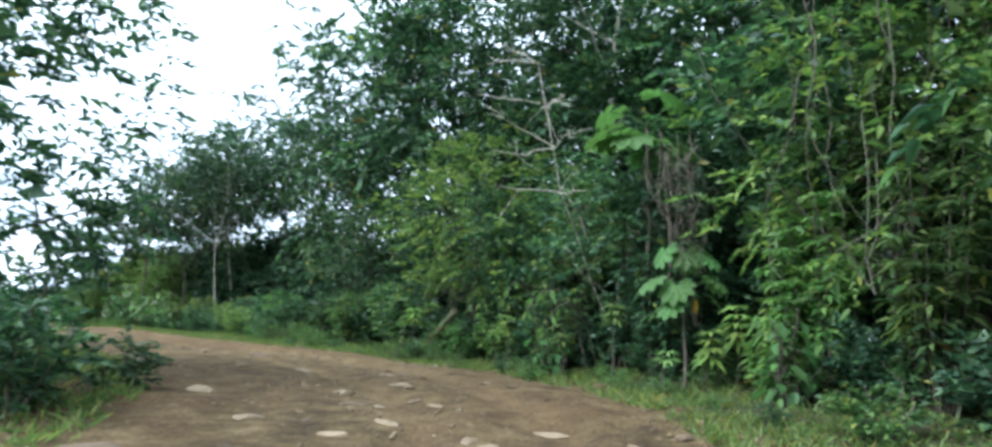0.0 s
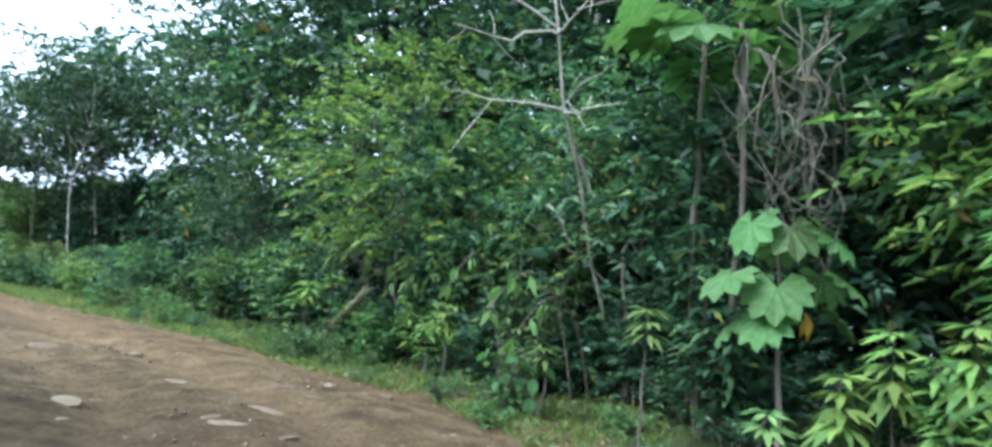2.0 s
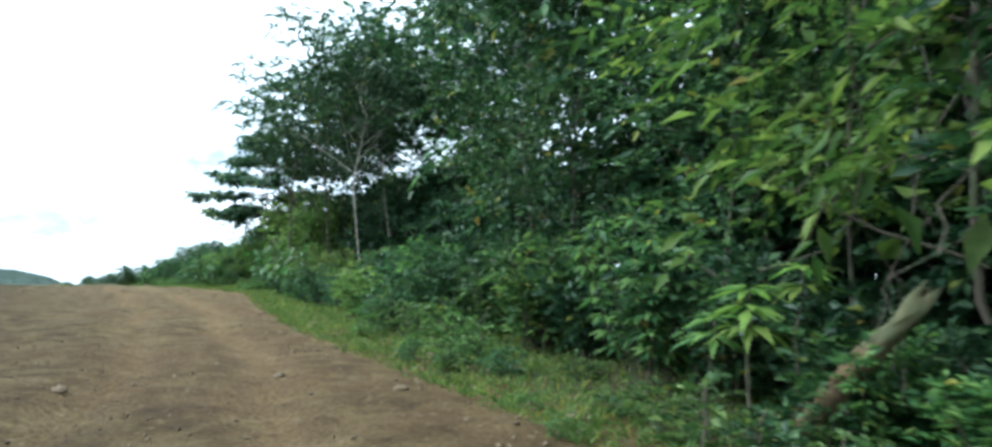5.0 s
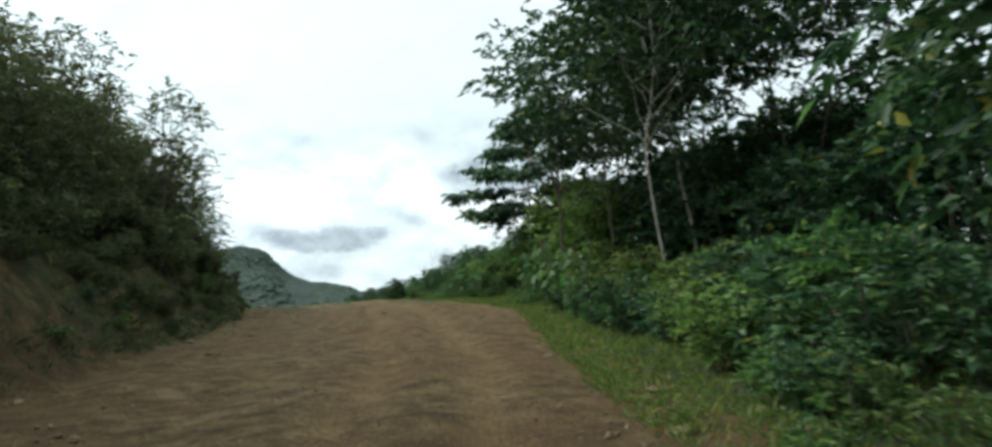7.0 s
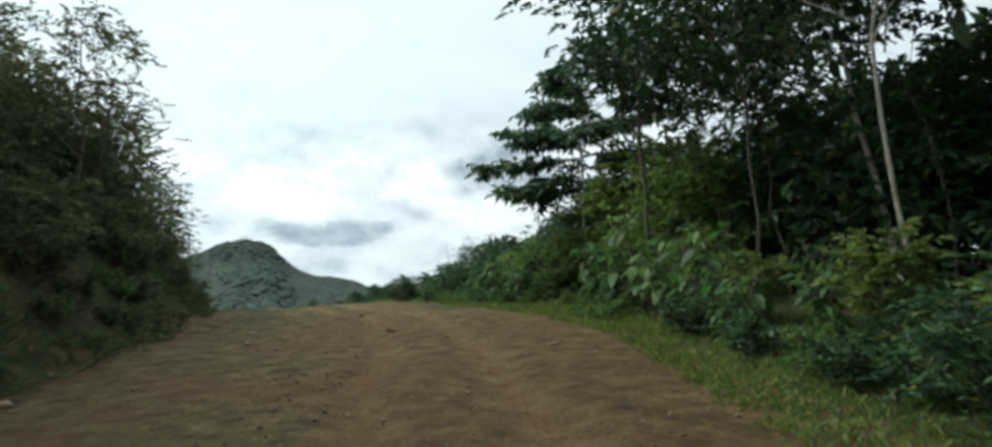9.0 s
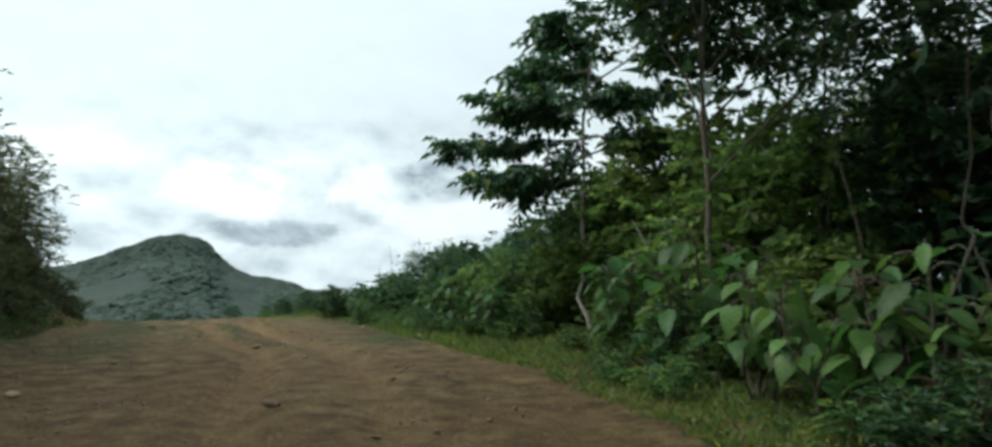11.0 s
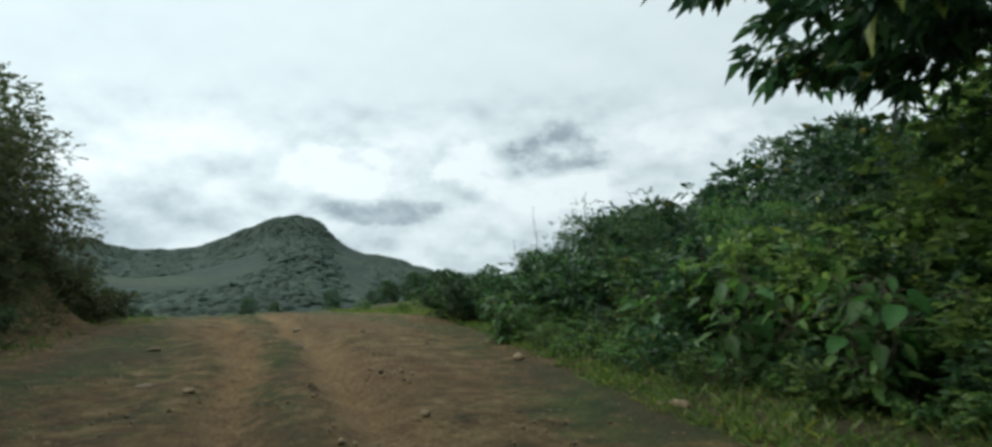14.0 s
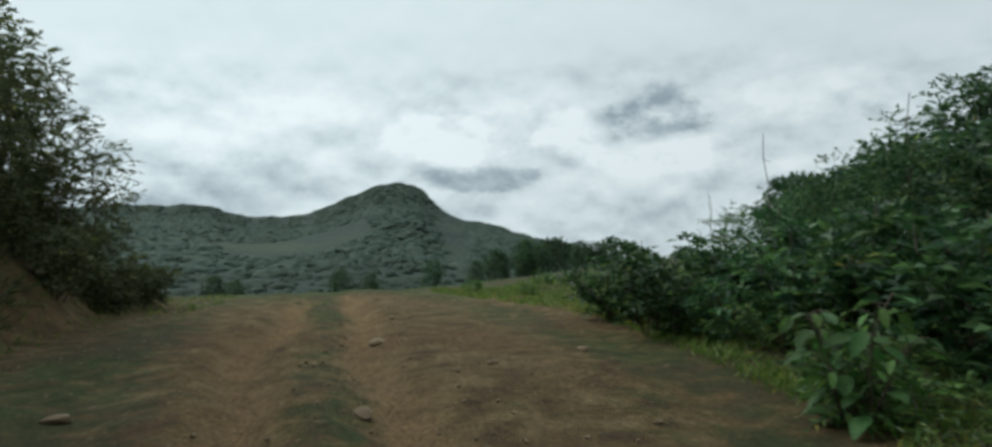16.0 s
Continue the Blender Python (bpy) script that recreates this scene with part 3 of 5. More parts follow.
def make_shrub(name, seed, h, radius, stems, twigs, leaf, width, mat, count=8, droop=0.25, twig=0.35, tilt=0.5):
    """A shrub: several stems from one foot, leafy twigs along and round them."""
    rng = np.random.default_rng(seed)
    ob = empty(name)
    starts, ways = [], []
    for k in range(stems):
        ang = k * 2.4 + rng.uniform(-0.4, 0.4)
        reach = radius * rng.uniform(0.25, 0.8)
        tip = np.array([np.cos(ang) * reach, np.sin(ang) * reach, h * rng.uniform(0.55, 1.0) * (1 - 0.25 * reach / radius)])
        line = wander(rng, (0.1 * np.cos(ang), 0.1 * np.sin(ang), -0.1), tip, 7, 0.05)
        v, f = tube(line, np.linspace(0.02, 0.006, 7) * (0.6 + h / 3), 5)
        part("stem", mesh_from("stem", v, f, M_BARK, True), ob)
        m = twigs // stems
        t = rng.uniform(0.12, 1, m) ** 0.75 * 5.99
        i = t.astype(int)
        starts.append(line[i] + (line[i + 1] - line[i]) * (t % 1)[:, None])
        a2 = rng.uniform(0, 6.28, m)
        ways.append(np.stack([np.cos(a2), np.sin(a2), rng.uniform(-0.1, 0.9, m)], 1) + 0.5 * np.array([np.cos(ang), np.sin(ang), 0]))
    P, W = np.concatenate(starts), np.concatenate(ways)
    v, f = sprays(rng, P, W, rng.uniform(0.5, 1.3, len(P)) * twig * (0.5 + 0.35 * h), count, leaf, width, droop=droop, shape=plain_blades, tilt=tilt)
    v, f = above(v, f, plain_blades, 0.0)
    part("foliage", mesh_from("foliage", v, f, mat), ob)
    return ob


def lobed_leaf_mesh(size, lobes=5, mat=None):
    """One large hand-shaped leaf with pointed lobes, slightly cupped, joined to its stalk at the origin, spreading along +x."""
    bm = bmesh.new()
    hub = bm.verts.new((0, 0, 0.02 * size))
    rings = []
    for share in (0.5, 1.0):
        ring = []
        for k in range(lobes * 4 + 1):
            a = -2.6 + 5.2 * k / (lobes * 4)
            f = k % 4
            r = size * ({0: 0.51, 1: 0.57, 2: 0.63, 3: 0.56}[f] if share == 1 else 0.54) * share * (1 - 0.09 * abs(a))
            z = -0.30 * r * r / size + {0: 0.035, 1: 0.0, 2: -0.025, 3: 0.0}[f] * size * share
            ring.append(bm.verts.new((r * math.cos(a), r * math.sin(a), z)))
        rings.append(ring)
    for p, q in zip(rings[0][:-1], rings[0][1:]):
        bm.faces.new((hub, p, q))
    for p, q, u, v in zip(rings[0][:-1], rings[0][1:], rings[1][1:], rings[1][:-1]):
        bm.faces.new((p, v, u, q))
    me = bpy.data.meshes.new("large_leaf")
    bm.to_mesh(me); bm.free()
    me.materials.append(mat)
    return me


def oval_leaf_mesh(size, wide, mat, name="large_leaf"):
    """One large oval leaf with a sunken midrib and wavy rim, along +x, drooping at its tip."""
    n = 7
    bm = bmesh.new()
    rows = []
    for k in range(n):
        t = k / (n - 1)
        w = wide * size * 0.5 * (0.02 + t ** 0.6 * (1 - t) ** 0.9 / 0.364)
        x, z = t * size, -0.25 * size * t * t
        wav = 0.02 * size * math.sin(k * 2.1)
        rows.append([bm.verts.new((x, s * w, z + abs(s) * 0.10 * w * 2 + wav * s)) for s in (-1, -0.5, 0, 0.5, 1)])
    for p, q in zip(rows[:-1], rows[1:]):
        for j in range(4):
            bm.faces.new((p[j], p[j + 1], q[j + 1], q[j]))
    me = bpy.data.meshes.new(name)
    bm.to_mesh(me); bm.free()
    for poly in me.polygons:
        poly.use_smooth = True
    me.materials.append(mat)
    return me


def heart_leaf_mesh(mat):
    """One large heart-shaped leaf along +x, notched at its stalk, folded along the midrib."""
    bm = bmesh.new()
    rows = []
    for k, (x, w) in enumerate(((-0.08, 0.20), (0.05, 0.34), (0.20, 0.40), (0.38, 0.37), (0.58, 0.27), (0.78, 0.14), (0.92, 0.05), (1.0, 0.01))):
        z = -0.30 * max(x, 0) ** 2
        wave = 0.018 * math.sin(k * 2.3)
        ring = []
        for side in (-1, -0.55, 0, 0.55, 1):
            notch = 0.10 if k == 0 and side == 0 else 0.0
            ring.append(bm.verts.new((x + notch, side * w, z + abs(side) * 0.16 * w - 0.12 * (side * w) ** 2 / 0.24 + wave * side)))
        rows.append(ring)
    for p, q in zip(rows[:-1], rows[1:]):
        for j in range(4):
            bm.faces.new((p[j], p[j + 1], q[j + 1], q[j]))
    me = bpy.data.meshes.new("large_leaf")
    bm.to_mesh(me); bm.free()
    for poly in me.polygons:
        poly.use_smooth = True
    me.materials.append(mat)
    return me


HEART = [heart_leaf_mesh(M_FRESH), heart_leaf_mesh(M_LIME)]
LOBED = [lobed_leaf_mesh(1.0, 9, M_BROAD), lobed_leaf_mesh(1.0, 8, M_BROAD)]
OVAL = [oval_leaf_mesh(1.0, 0.62, M_BROAD), oval_leaf_mesh(1.0, 0.48, M_FRESH), oval_leaf_mesh(0.8, 0.40, M_LIME)]


def make_large_leaf_plant(name, seed, h, stems, per_stem, size, meshes, spread=0.35, pitch=0.1, low=0.12):
    """A plant with few stems and large leaves on stalks, each leaf a piece of its own."""
    rng = np.random.default_rng(seed)
    ob = empty(name)
    spots = []
    for k in range(stems):
        ang = k * 2.4 + rng.uniform(-0.4, 0.4)
        tip = np.array([np.cos(ang) * spread * h * rng.uniform(0.3, 1), np.sin(ang) * spread * h * rng.uniform(0.3, 1), h * rng.uniform(0.6, 1)])
        line = wander(rng, (0.06 * np.cos(ang), 0.06 * np.sin(ang), -0.1), tip, 7, 0.04)
        stem = [tube(line, np.linspace(0.022, 0.01, 7), 5)]
        for q in range(per_stem):
            t = (low + (1 - low) * (q + 0.5) / per_stem) * 5.99
            i = int(t)
            a = line[i] + (line[i + 1] - line[i]) * (t % 1)
            az = q * 2.4 + rng.uniform(-0.4, 0.4)
            st = size * rng.uniform(0.35, 0.8)
            b = a + np.array([np.cos(az) * st, np.sin(az) * st, st * rng.uniform(0.1, 0.6)])
            stem.append(tube(np.array([a, (a + b) / 2 + (0, 0, 0.04), b]), [0.007, 0.006, 0.005], 4))
            spots.append((b, az, size * rng.uniform(0.65, 1.2)))
        v, f = joined(stem)
        part("stem", mesh_from("stem", v, f, M_BARK, True), ob)
    for b, az, sz in spots:
        leaf = part("large_leaf", meshes[int(rng.integers(0, len(meshes)))], ob)
        leaf.location = b
        leaf.rotation_euler = (rng.normal(0, 0.25), pitch + rng.normal(0.25, 0.3), az)
        leaf.scale = (sz, sz, sz)
    return ob


KINDS = {
    "young_tree": [lambda s=s, m=m, c=c: make_tree("young_tree", 100 + s, 5.2, 1.6, c, 470, 0.20, 0.085, m, M_BARK, 0.038, 11, 8, 0.45, 0.45, 0.5, inner=60, outline=0.18, clump=0.15, rough=0.1)
                   for s, m, c in ((1, M_LEAF, 1.3), (2, M_SHADE_DARK, 0.75), (3, M_FRESH, 1.75))],
    "small_leaf_tree": [lambda s=s, m=m, c=c: make_tree("small_leaf_tree", 120 + s, 6.2, 1.9, c, 640, 0.14, 0.068, m, M_BARK, 0.048, 12, 8, 0.45, 0.4, 0.5, inner=80, outline=0.18, clump=0.14, rough=0.1)
                        for s, m, c in ((1, M_LEAF, 1.2), (2, M_FRESH, 1.8))],
    "forest_tree": [lambda s=s, m=m, b=b: make_tree("forest_tree", 140 + s, 10.0, 3.0, 1.6, 1050, 0.26, 0.125, m, b, 0.15, 12, 8, 0.5, 0.4, 0.75, shape=plain_blades, inner=220, outline=0.4, clump=0.17)
                    for s, m, b in ((1, M_LEAF, M_BARK), (2, M_SHADE_DARK, M_PALE), (3, M_SHADE_DARK, M_BARK))],
    "canopy_tree": [lambda s=s, b=b: make_tree("canopy_tree", 170 + s, 9.2, 3.6, 4.2, 600, 0.25, 0.135, M_SHADE_DARK, b, 0.042, 17, 7, 0.35, 0.25, 0.42, shape=plain_blades, inner=20, outline=0.0, clump=0.14, lean=0.10, rise=(0.6, 1.2), rough=0.13)
                    for s, b in ((1, M_PALE), (2, M_BARK))],
    "leaning_tree": [lambda: make_tree("leaning_tree", 177, 9.8, 3.4, 5.2, 520, 0.25, 0.135, M_SHADE_DARK, M_PALE, 0.065, 14, 7, 0.35, 0.25, 0.42, inner=20, outline=0.0, clump=0.14, rise=(0.4, 1.0), rough=0.10, lean_to=(-1.7, 0.3))],
    "forked_tree": [lambda: make_tree("forked_tree", 196, 8.8, 3.2, 3.3, 560, 0.25, 0.135, M_SHADE_DARK, M_BARK, 0.072, 13, 7, 0.35, 0.25, 0.42, inner=20, outline=0.0, clump=0.15, lean=0.03, rise=(0.9, 1.7), rough=0.08)],
    "thin_sapling": [lambda s=s: make_tree("thin_sapling", 178 + s, 5.4, 0.9, 3.2, 26, 0.20, 0.10, M_SHADE_DARK, M_BARK, 0.022, 6, 6, 0.5, 0.4, 0.35, inner=0, outline=0.0, clump=0.2, lean=0.14, rise=(0.5, 1.2), rough=0.12) for s in (1, 2, 3)],
    "dense_tree": [lambda s=s, m=m: make_tree("dense_tree", 150 + s, 7.0, 2.6, 0.2, 240, 0.46, 0.235, m, M_BARK, 0.11, 9, 8, 0.4, 0.35, 0.75, shape=plain_blades, inner=170) for s, m in ((1, M_SHADE_DARK), (2, M_SHADE_DARK))],
    "overhanging_tree": [lambda s=s, m=m: make_tree("overhanging_tree", 155 + s, 5.0, 2.0, 1.3, 420, 0.17, 0.07, m, M_BARK, 0.035, 10, 8, 0.5, 0.55, 0.55, droop=0.35, inner=40, rough=0.12) for s, m in ((1, M_LIME), (2, M_LIME), (3, M_LEAF))],
    "olive_tree": [lambda s=s: make_tree("olive_tree", 158 + s, 4.6, 2.1, 0.1, 430, 0.23, 0.115, M_OLIVE, M_BARK, 0.06, 9, 8, 0.4, 0.72, 0.5, inner=160, tilt=1.0) for s in (1, 2)],
    "bank_tree": [lambda s=s: make_tree("bank_tree", 240 + s, 6.4, 2.3, 0.15, 620, 0.20, 0.10, M_HAZED, M_BARK, 0.07, 11, 8, 0.35, 0.55, 0.55, inner=200, outline=0.55, clump=0.18, tilt=0.9) for s in (1, 2)],
    "twiggy_tree": [lambda s=s: make_tree("twiggy_tree", 245 + s, 6.6, 1.7, 2.4, 170, 0.17, 0.085, M_HAZED, M_BARK, 0.045, 11, 7, 0.5, 0.4, 0.45, inner=0, outline=0.0, clump=0.13, lean=0.07, rise=(0.5, 1.1)) for s in (1, 2)],
    "bank_shrub": [lambda s=s: make_shrub("bank_shrub", 250 + s, 1.6, 1.1, 5, 170, 0.15, 0.07, M_HAZED, tilt=0.8) for s in (1, 2)],
    "shrub": [lambda s=s, m=m: make_shrub("shrub", 160 + s, 1.7, 1.05, 9, 180, 0.16, 0.07, m) for s, m in ((1, M_LEAF), (2, M_FRESH), (3, M_LEAF))],
    # the dark recess at the thicket's foot is put into the leaf colour
    "shade_shrub": [lambda s=s: make_shrub("shade_shrub", 168 + s, 1.7, 1.1, 10, 230, 0.17, 0.08, M_SHADE_DARK, tilt=0.7) for s in (1, 2)],
    "olive_shrub": [lambda s=s: make_shrub("olive_shrub", 165 + s, 1.9, 1.1, 9, 160, 0.18, 0.095, M_OLIVE, tilt=1.0) for s in (1, 2)],
    "low_shrub": [lambda s=s, m=m: make_shrub("low_shrub", 180 + s, 0.75, 0.6, 6, 60, 0.12, 0.056, m) for s, m in ((1, M_FRESH), (2, M_LEAF))],
    "fern": [lambda: make_shrub("fern", 190, 0.6, 0.6, 8, 56, 0.11, 0.03, M_FRESH, count=10, droop=0.35, twig=0.6)],
    "broad_leaf_bush": [lambda s=s: make_large_leaf_plant("broad_leaf_bush", 200 + s, 1.7, 8, 15, 0.33, OVAL, 0.40) for s in (1, 2)],
    "heart_leaf_bush": [lambda s=s: make_large_leaf_plant("heart_leaf_bush", 230 + s, 1.4, 7, 7, 0.29, HEART, 0.42, 0.45, 0.5) for s in (1, 2)],
    "lobed_leaf_plant": [lambda s=s: make_large_leaf_plant("lobed_leaf_plant", 220 + s, 1.9, 4, 10, 0.46, LOBED, 0.24, 0.35, 0.35) for s in (1, 2)],
}
TAGS = {
    "young_tree": ("leafy young tree crowding the roadside thicket", "tree", "thicket trees"),
    "small_leaf_tree": ("small-leaved tree overgrown with twigs beside the road", "tree", "thicket trees"),
    "forest_tree": ("tall dark green forest tree above the thicket", "tree", "forest trees"),
    "canopy_tree": ("tall tree with bare trunk and dark spreading canopy", "tree", "forest trees"),
    "leaning_tree": ("tree with thin leaning pale trunk and dark open crown", "tree", "forest trees"),
    "forked_tree": ("dark tree forking into several rising limbs above the undergrowth", "tree", "forest trees"),
    "thin_sapling": ("thin pale sapling with few leaves in the dark understorey", "tree", "saplings"),
    "dense_tree": ("bushy tree closing the wood behind the roadside, leaves darkened for shade", "tree", "forest trees"),
    "overhanging_tree": ("small tree with drooping light green leaves over the verge", "tree", "thicket trees"),
    "olive_tree": ("bushy olive-green tree filling the edge of the wood", "tree", "thicket trees"),
    "bank_tree": ("haze-toned olive-brown bushy tree on the roadside bank", "tree", "bank trees"),
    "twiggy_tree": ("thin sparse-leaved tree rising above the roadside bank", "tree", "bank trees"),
    "bank_shrub": ("haze-toned olive-brown shrub on the earth bank", "shrub", "bank shrubs"),
    "shrub": ("dense green shrub at the edge of the dirt road", "shrub", "roadside shrubs"),
    "shade_shrub": ("leafy shrub under the trees, leaves darkened for shade", "shrub", "roadside shrubs"),
    "olive_shrub": ("loose olive-green shrub at the foot of the trees", "shrub", "roadside shrubs"),
    "low_shrub": ("low green weedy shrub on the grassy verge", "shrub", "verge plants"),
    "fern": ("feathery green fern on the grassy verge", "fern", "verge plants"),
    "broad_leaf_bush": ("bush with large drooping oval green leaves", "bush", "broad-leaved bushes"),
    "heart_leaf_bush": ("low bush roofed with large light green heart-shaped leaves", "bush", "broad-leaved bushes"),
    "lobed_leaf_plant": ("tall weed with large hand-shaped pale green leaves", "plant", "large-leaved plants"),
}
# the foot of the thicket along the right-hand side
FRONT = np.array([(4.3, 0.5), (4.1, 5.0), (3.7, 8.2), (2.9, 10.5), (1.8, 11.9), (0.7, 13.8), (-0.6, 15.8), (-2.4, 17.5), (-4.9, 20.2), (-7.4, 23.0), (-10.6, 26.6), (-14.1, 30.5),
                  (-18.0, 34.2), (-21.2, 38.4), (-25.8, 39.6), (-30.5, 41.8), (-35.2, 44.8), (-40.5, 51.5), (-45.0, 60.0), (-50.0, 69.0)])
F_SEG = np.linalg.norm(np.diff(FRONT, axis=0), axis=1)
F_AT = np.concatenate(([0], np.cumsum(F_SEG)))


def front_coords(x, y):
    """How far along the thicket's foot a place lies, and how far behind it."""
    best = (1e9, 0.0, 0.0)
    for k in range(len(F_SEG)):
        u = (FRONT[k + 1] - FRONT[k]) / F_SEG[k]
        along = float(np.clip((x - FRONT[k, 0]) * u[0] + (y - FRONT[k, 1]) * u[1], 0, F_SEG[k]))
        dx, dy = x - FRONT[k, 0] - u[0] * along, y - FRONT[k, 1] - u[1] * along
        best = min(best, (math.hypot(dx, dy), float(F_AT[k]) + along, dx * u[1] - dy * u[0]))
    return best[1], best[2]


# past the slender tree the growth is capped to fit the camera's skyline
BUSHY = {"young_tree": 5.2, "small_leaf_tree": 6.2, "dense_tree": 7.0, "olive_tree": 4.6, "olive_shrub": 1.9, "shrub": 1.7, "broad_leaf_bush": 1.7, "forest_tree": 10.0}


def growth_limit(x, y):
    s, back = front_coords(x, y)
    if not 48 < s < 78 or not -2 < back < 16:
        return 99.0
    return float(np.interp(s, (48, 49, 51, 53, 56, 58, 60, 63, 78), (4.3, 3.7, 2.8, 2.4, 2.3, 2.55, 2.35, 1.75, 1.5))) + 0.2 * (back - 1.5)


FIRST = {}


def plant(kind, x, y, scale=1.0, turn=0.0, which=0, z=None, tall=1.0):
    """Sets a plant of that kind on the ground."""
    which = which % len(KINDS[kind])
    if kind in BUSHY:
        scale = min(scale, growth_limit(x, y) / (BUSHY[kind] * tall * 1.04))
    m = pose(x, y, on_ground(x, y) - 0.02 if z is None else z, 0, 0, turn)
    if (kind, which) not in FIRST:
        ob = KINDS[kind][which]()
        label, cat, group = TAGS[kind]
        tagged(ob, label, cat, group)
        ob.matrix_basis = m
        FIRST[kind, which] = ob
    else:
        ob = copy_thing(FIRST[kind, which], m)
    ob.scale = (scale, scale, scale * tall)
    return ob


def front_place(s, back):
    """A place s metres along the thicket's foot and so far behind it."""
    k = int(np.clip(np.searchsorted(F_AT, s) - 1, 0, len(F_SEG) - 1))
    u = (FRONT[k + 1] - FRONT[k]) / F_SEG[k]
    p = FRONT[k] + u * (s - F_AT[k])
    return p[0] + u[1] * back, p[1] - u[0] * back


# round the feet of trees that stand free in the thicket's edge
CLEAR = ((-22.1, 38.9, 1.1), (-21.9, 37.9, 0.9))
# gaps in the undergrowth
GAPS = ((3.7, 12.6, 0.3), (-12.6, 31.2, 0.8), (-13.2, 32.6, 1.0), (-13.7, 34.0, 1.0), (-17.5, 33.7, 0.7), (-16.7, 33.0, 0.6))


def plant_thicket():
    rng = np.random.default_rng(11)
    end = F_AT[-1]

    def row(kinds, step, back, jitter, size, lo=0.0, hi=end, tall=(0.9, 1.15)):
        s = lo
        while s < hi:
            x, y = front_place(s + rng.uniform(-0.3, 0.3) * step, back + rng.uniform(-jitter, jitter))
            kind = kinds[int(rng.integers(0, len(kinds)))]
            free = all(math.hypot(x - cx, y - cy) > r for cx, cy, r in CLEAR)
            args = (rng.uniform(*size), rng.uniform(0, 360), int(rng.integers(0, 3)))
            if kind == "canopy_tree":
                args = args[:2] + (1,)
            if not free:
                s += step * rng.uniform(0.8, 1.2)
                continue
            stretch = rng.uniform(*tall)
            if all(math.hypot(x - cx, y - cy) > r for cx, cy, r in GAPS):
                plant(kind, x, y, *args, tall=stretch)
            s += step * rng.uniform(0.8, 1.2)

    row(("shade_shrub", "shade_shrub", "shrub"), 1.0, 0.9, 0.35, (0.55, 0.95), 0, F_AT[8])
    row(("shrub",), 1.25, 0.8, 0.35, (0.7, 1.1), F_AT[8], F_AT[10])
    row(("olive_shrub", "shrub", "olive_shrub", "broad_leaf_bush"), 1.25, 0.8, 0.35, (0.4, 0.78), F_AT[9] + 2, F_AT[13])
    row(("shrub", "olive_shrub", "broad_leaf_bush", "shrub"), 1.9, -0.1, 0.3, (0.4, 0.7), F_AT[9], F_AT[13] - 1)
    row(("shrub",), 1.25, 0.8, 0.35, (0.8, 1.1), F_AT[13], F_AT[16])
    row(("low_shrub", "fern", "low_shrub"), 1.15, -0.1, 0.4, (0.4, 0.8), 0, F_AT[8])
    row(("low_shrub", "low_shrub", "fern"), 0.75, -0.1, 0.4, (0.6, 1.1), F_AT[8], F_AT[17])
    row(("young_tree", "young_tree", "small_leaf_tree"), 2.1, 1.9, 0.55, (0.65, 1.1), 1, F_AT[9])
    row(("forest_tree", "small_leaf_tree"), 2.4, 4.4, 0.9, (0.9, 1.2), 1, F_AT[9])
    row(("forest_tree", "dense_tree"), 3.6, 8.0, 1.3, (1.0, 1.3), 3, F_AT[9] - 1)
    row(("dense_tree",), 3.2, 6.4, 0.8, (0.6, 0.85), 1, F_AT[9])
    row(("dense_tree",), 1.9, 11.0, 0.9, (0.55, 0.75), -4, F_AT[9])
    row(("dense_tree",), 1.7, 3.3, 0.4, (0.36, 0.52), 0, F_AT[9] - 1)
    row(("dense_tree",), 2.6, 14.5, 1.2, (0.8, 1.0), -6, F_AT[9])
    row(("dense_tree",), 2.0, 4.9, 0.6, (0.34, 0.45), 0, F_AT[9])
    # open understorey below tall canopies
    row(("canopy_tree",), 4.4, 4.6, 1.0, (0.85, 1.1), F_AT[9] + 1, F_AT[13] - 2)
    row(("shrub",), 2.6, 2.4, 0.8, (0.5, 0.8), F_AT[9], F_AT[12])
    row(("olive_shrub",), 1.1, 1.5, 0.5, (0.7, 1.1), F_AT[12] + 0.5, F_AT[14])
    row(("olive_shrub", "low_shrub"), 1.3, 0.3, 0.4, (0.45, 0.7), F_AT[12] + 0.5, F_AT[14])
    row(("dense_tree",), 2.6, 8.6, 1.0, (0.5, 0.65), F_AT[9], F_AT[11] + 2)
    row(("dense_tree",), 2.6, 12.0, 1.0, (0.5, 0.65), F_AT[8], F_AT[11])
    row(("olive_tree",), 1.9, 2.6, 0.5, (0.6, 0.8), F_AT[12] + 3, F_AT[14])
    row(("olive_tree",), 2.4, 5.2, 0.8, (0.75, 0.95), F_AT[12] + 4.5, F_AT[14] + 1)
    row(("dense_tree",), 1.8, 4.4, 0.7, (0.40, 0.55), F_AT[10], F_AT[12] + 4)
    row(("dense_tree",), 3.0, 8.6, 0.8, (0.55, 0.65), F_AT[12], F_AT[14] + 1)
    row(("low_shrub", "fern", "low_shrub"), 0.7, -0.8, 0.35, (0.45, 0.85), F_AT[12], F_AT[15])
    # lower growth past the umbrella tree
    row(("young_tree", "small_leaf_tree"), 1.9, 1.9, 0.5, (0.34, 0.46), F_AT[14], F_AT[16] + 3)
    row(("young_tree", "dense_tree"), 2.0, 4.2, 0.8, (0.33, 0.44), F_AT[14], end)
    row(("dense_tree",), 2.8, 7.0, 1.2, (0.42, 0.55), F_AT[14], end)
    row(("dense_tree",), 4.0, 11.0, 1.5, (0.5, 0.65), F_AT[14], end)
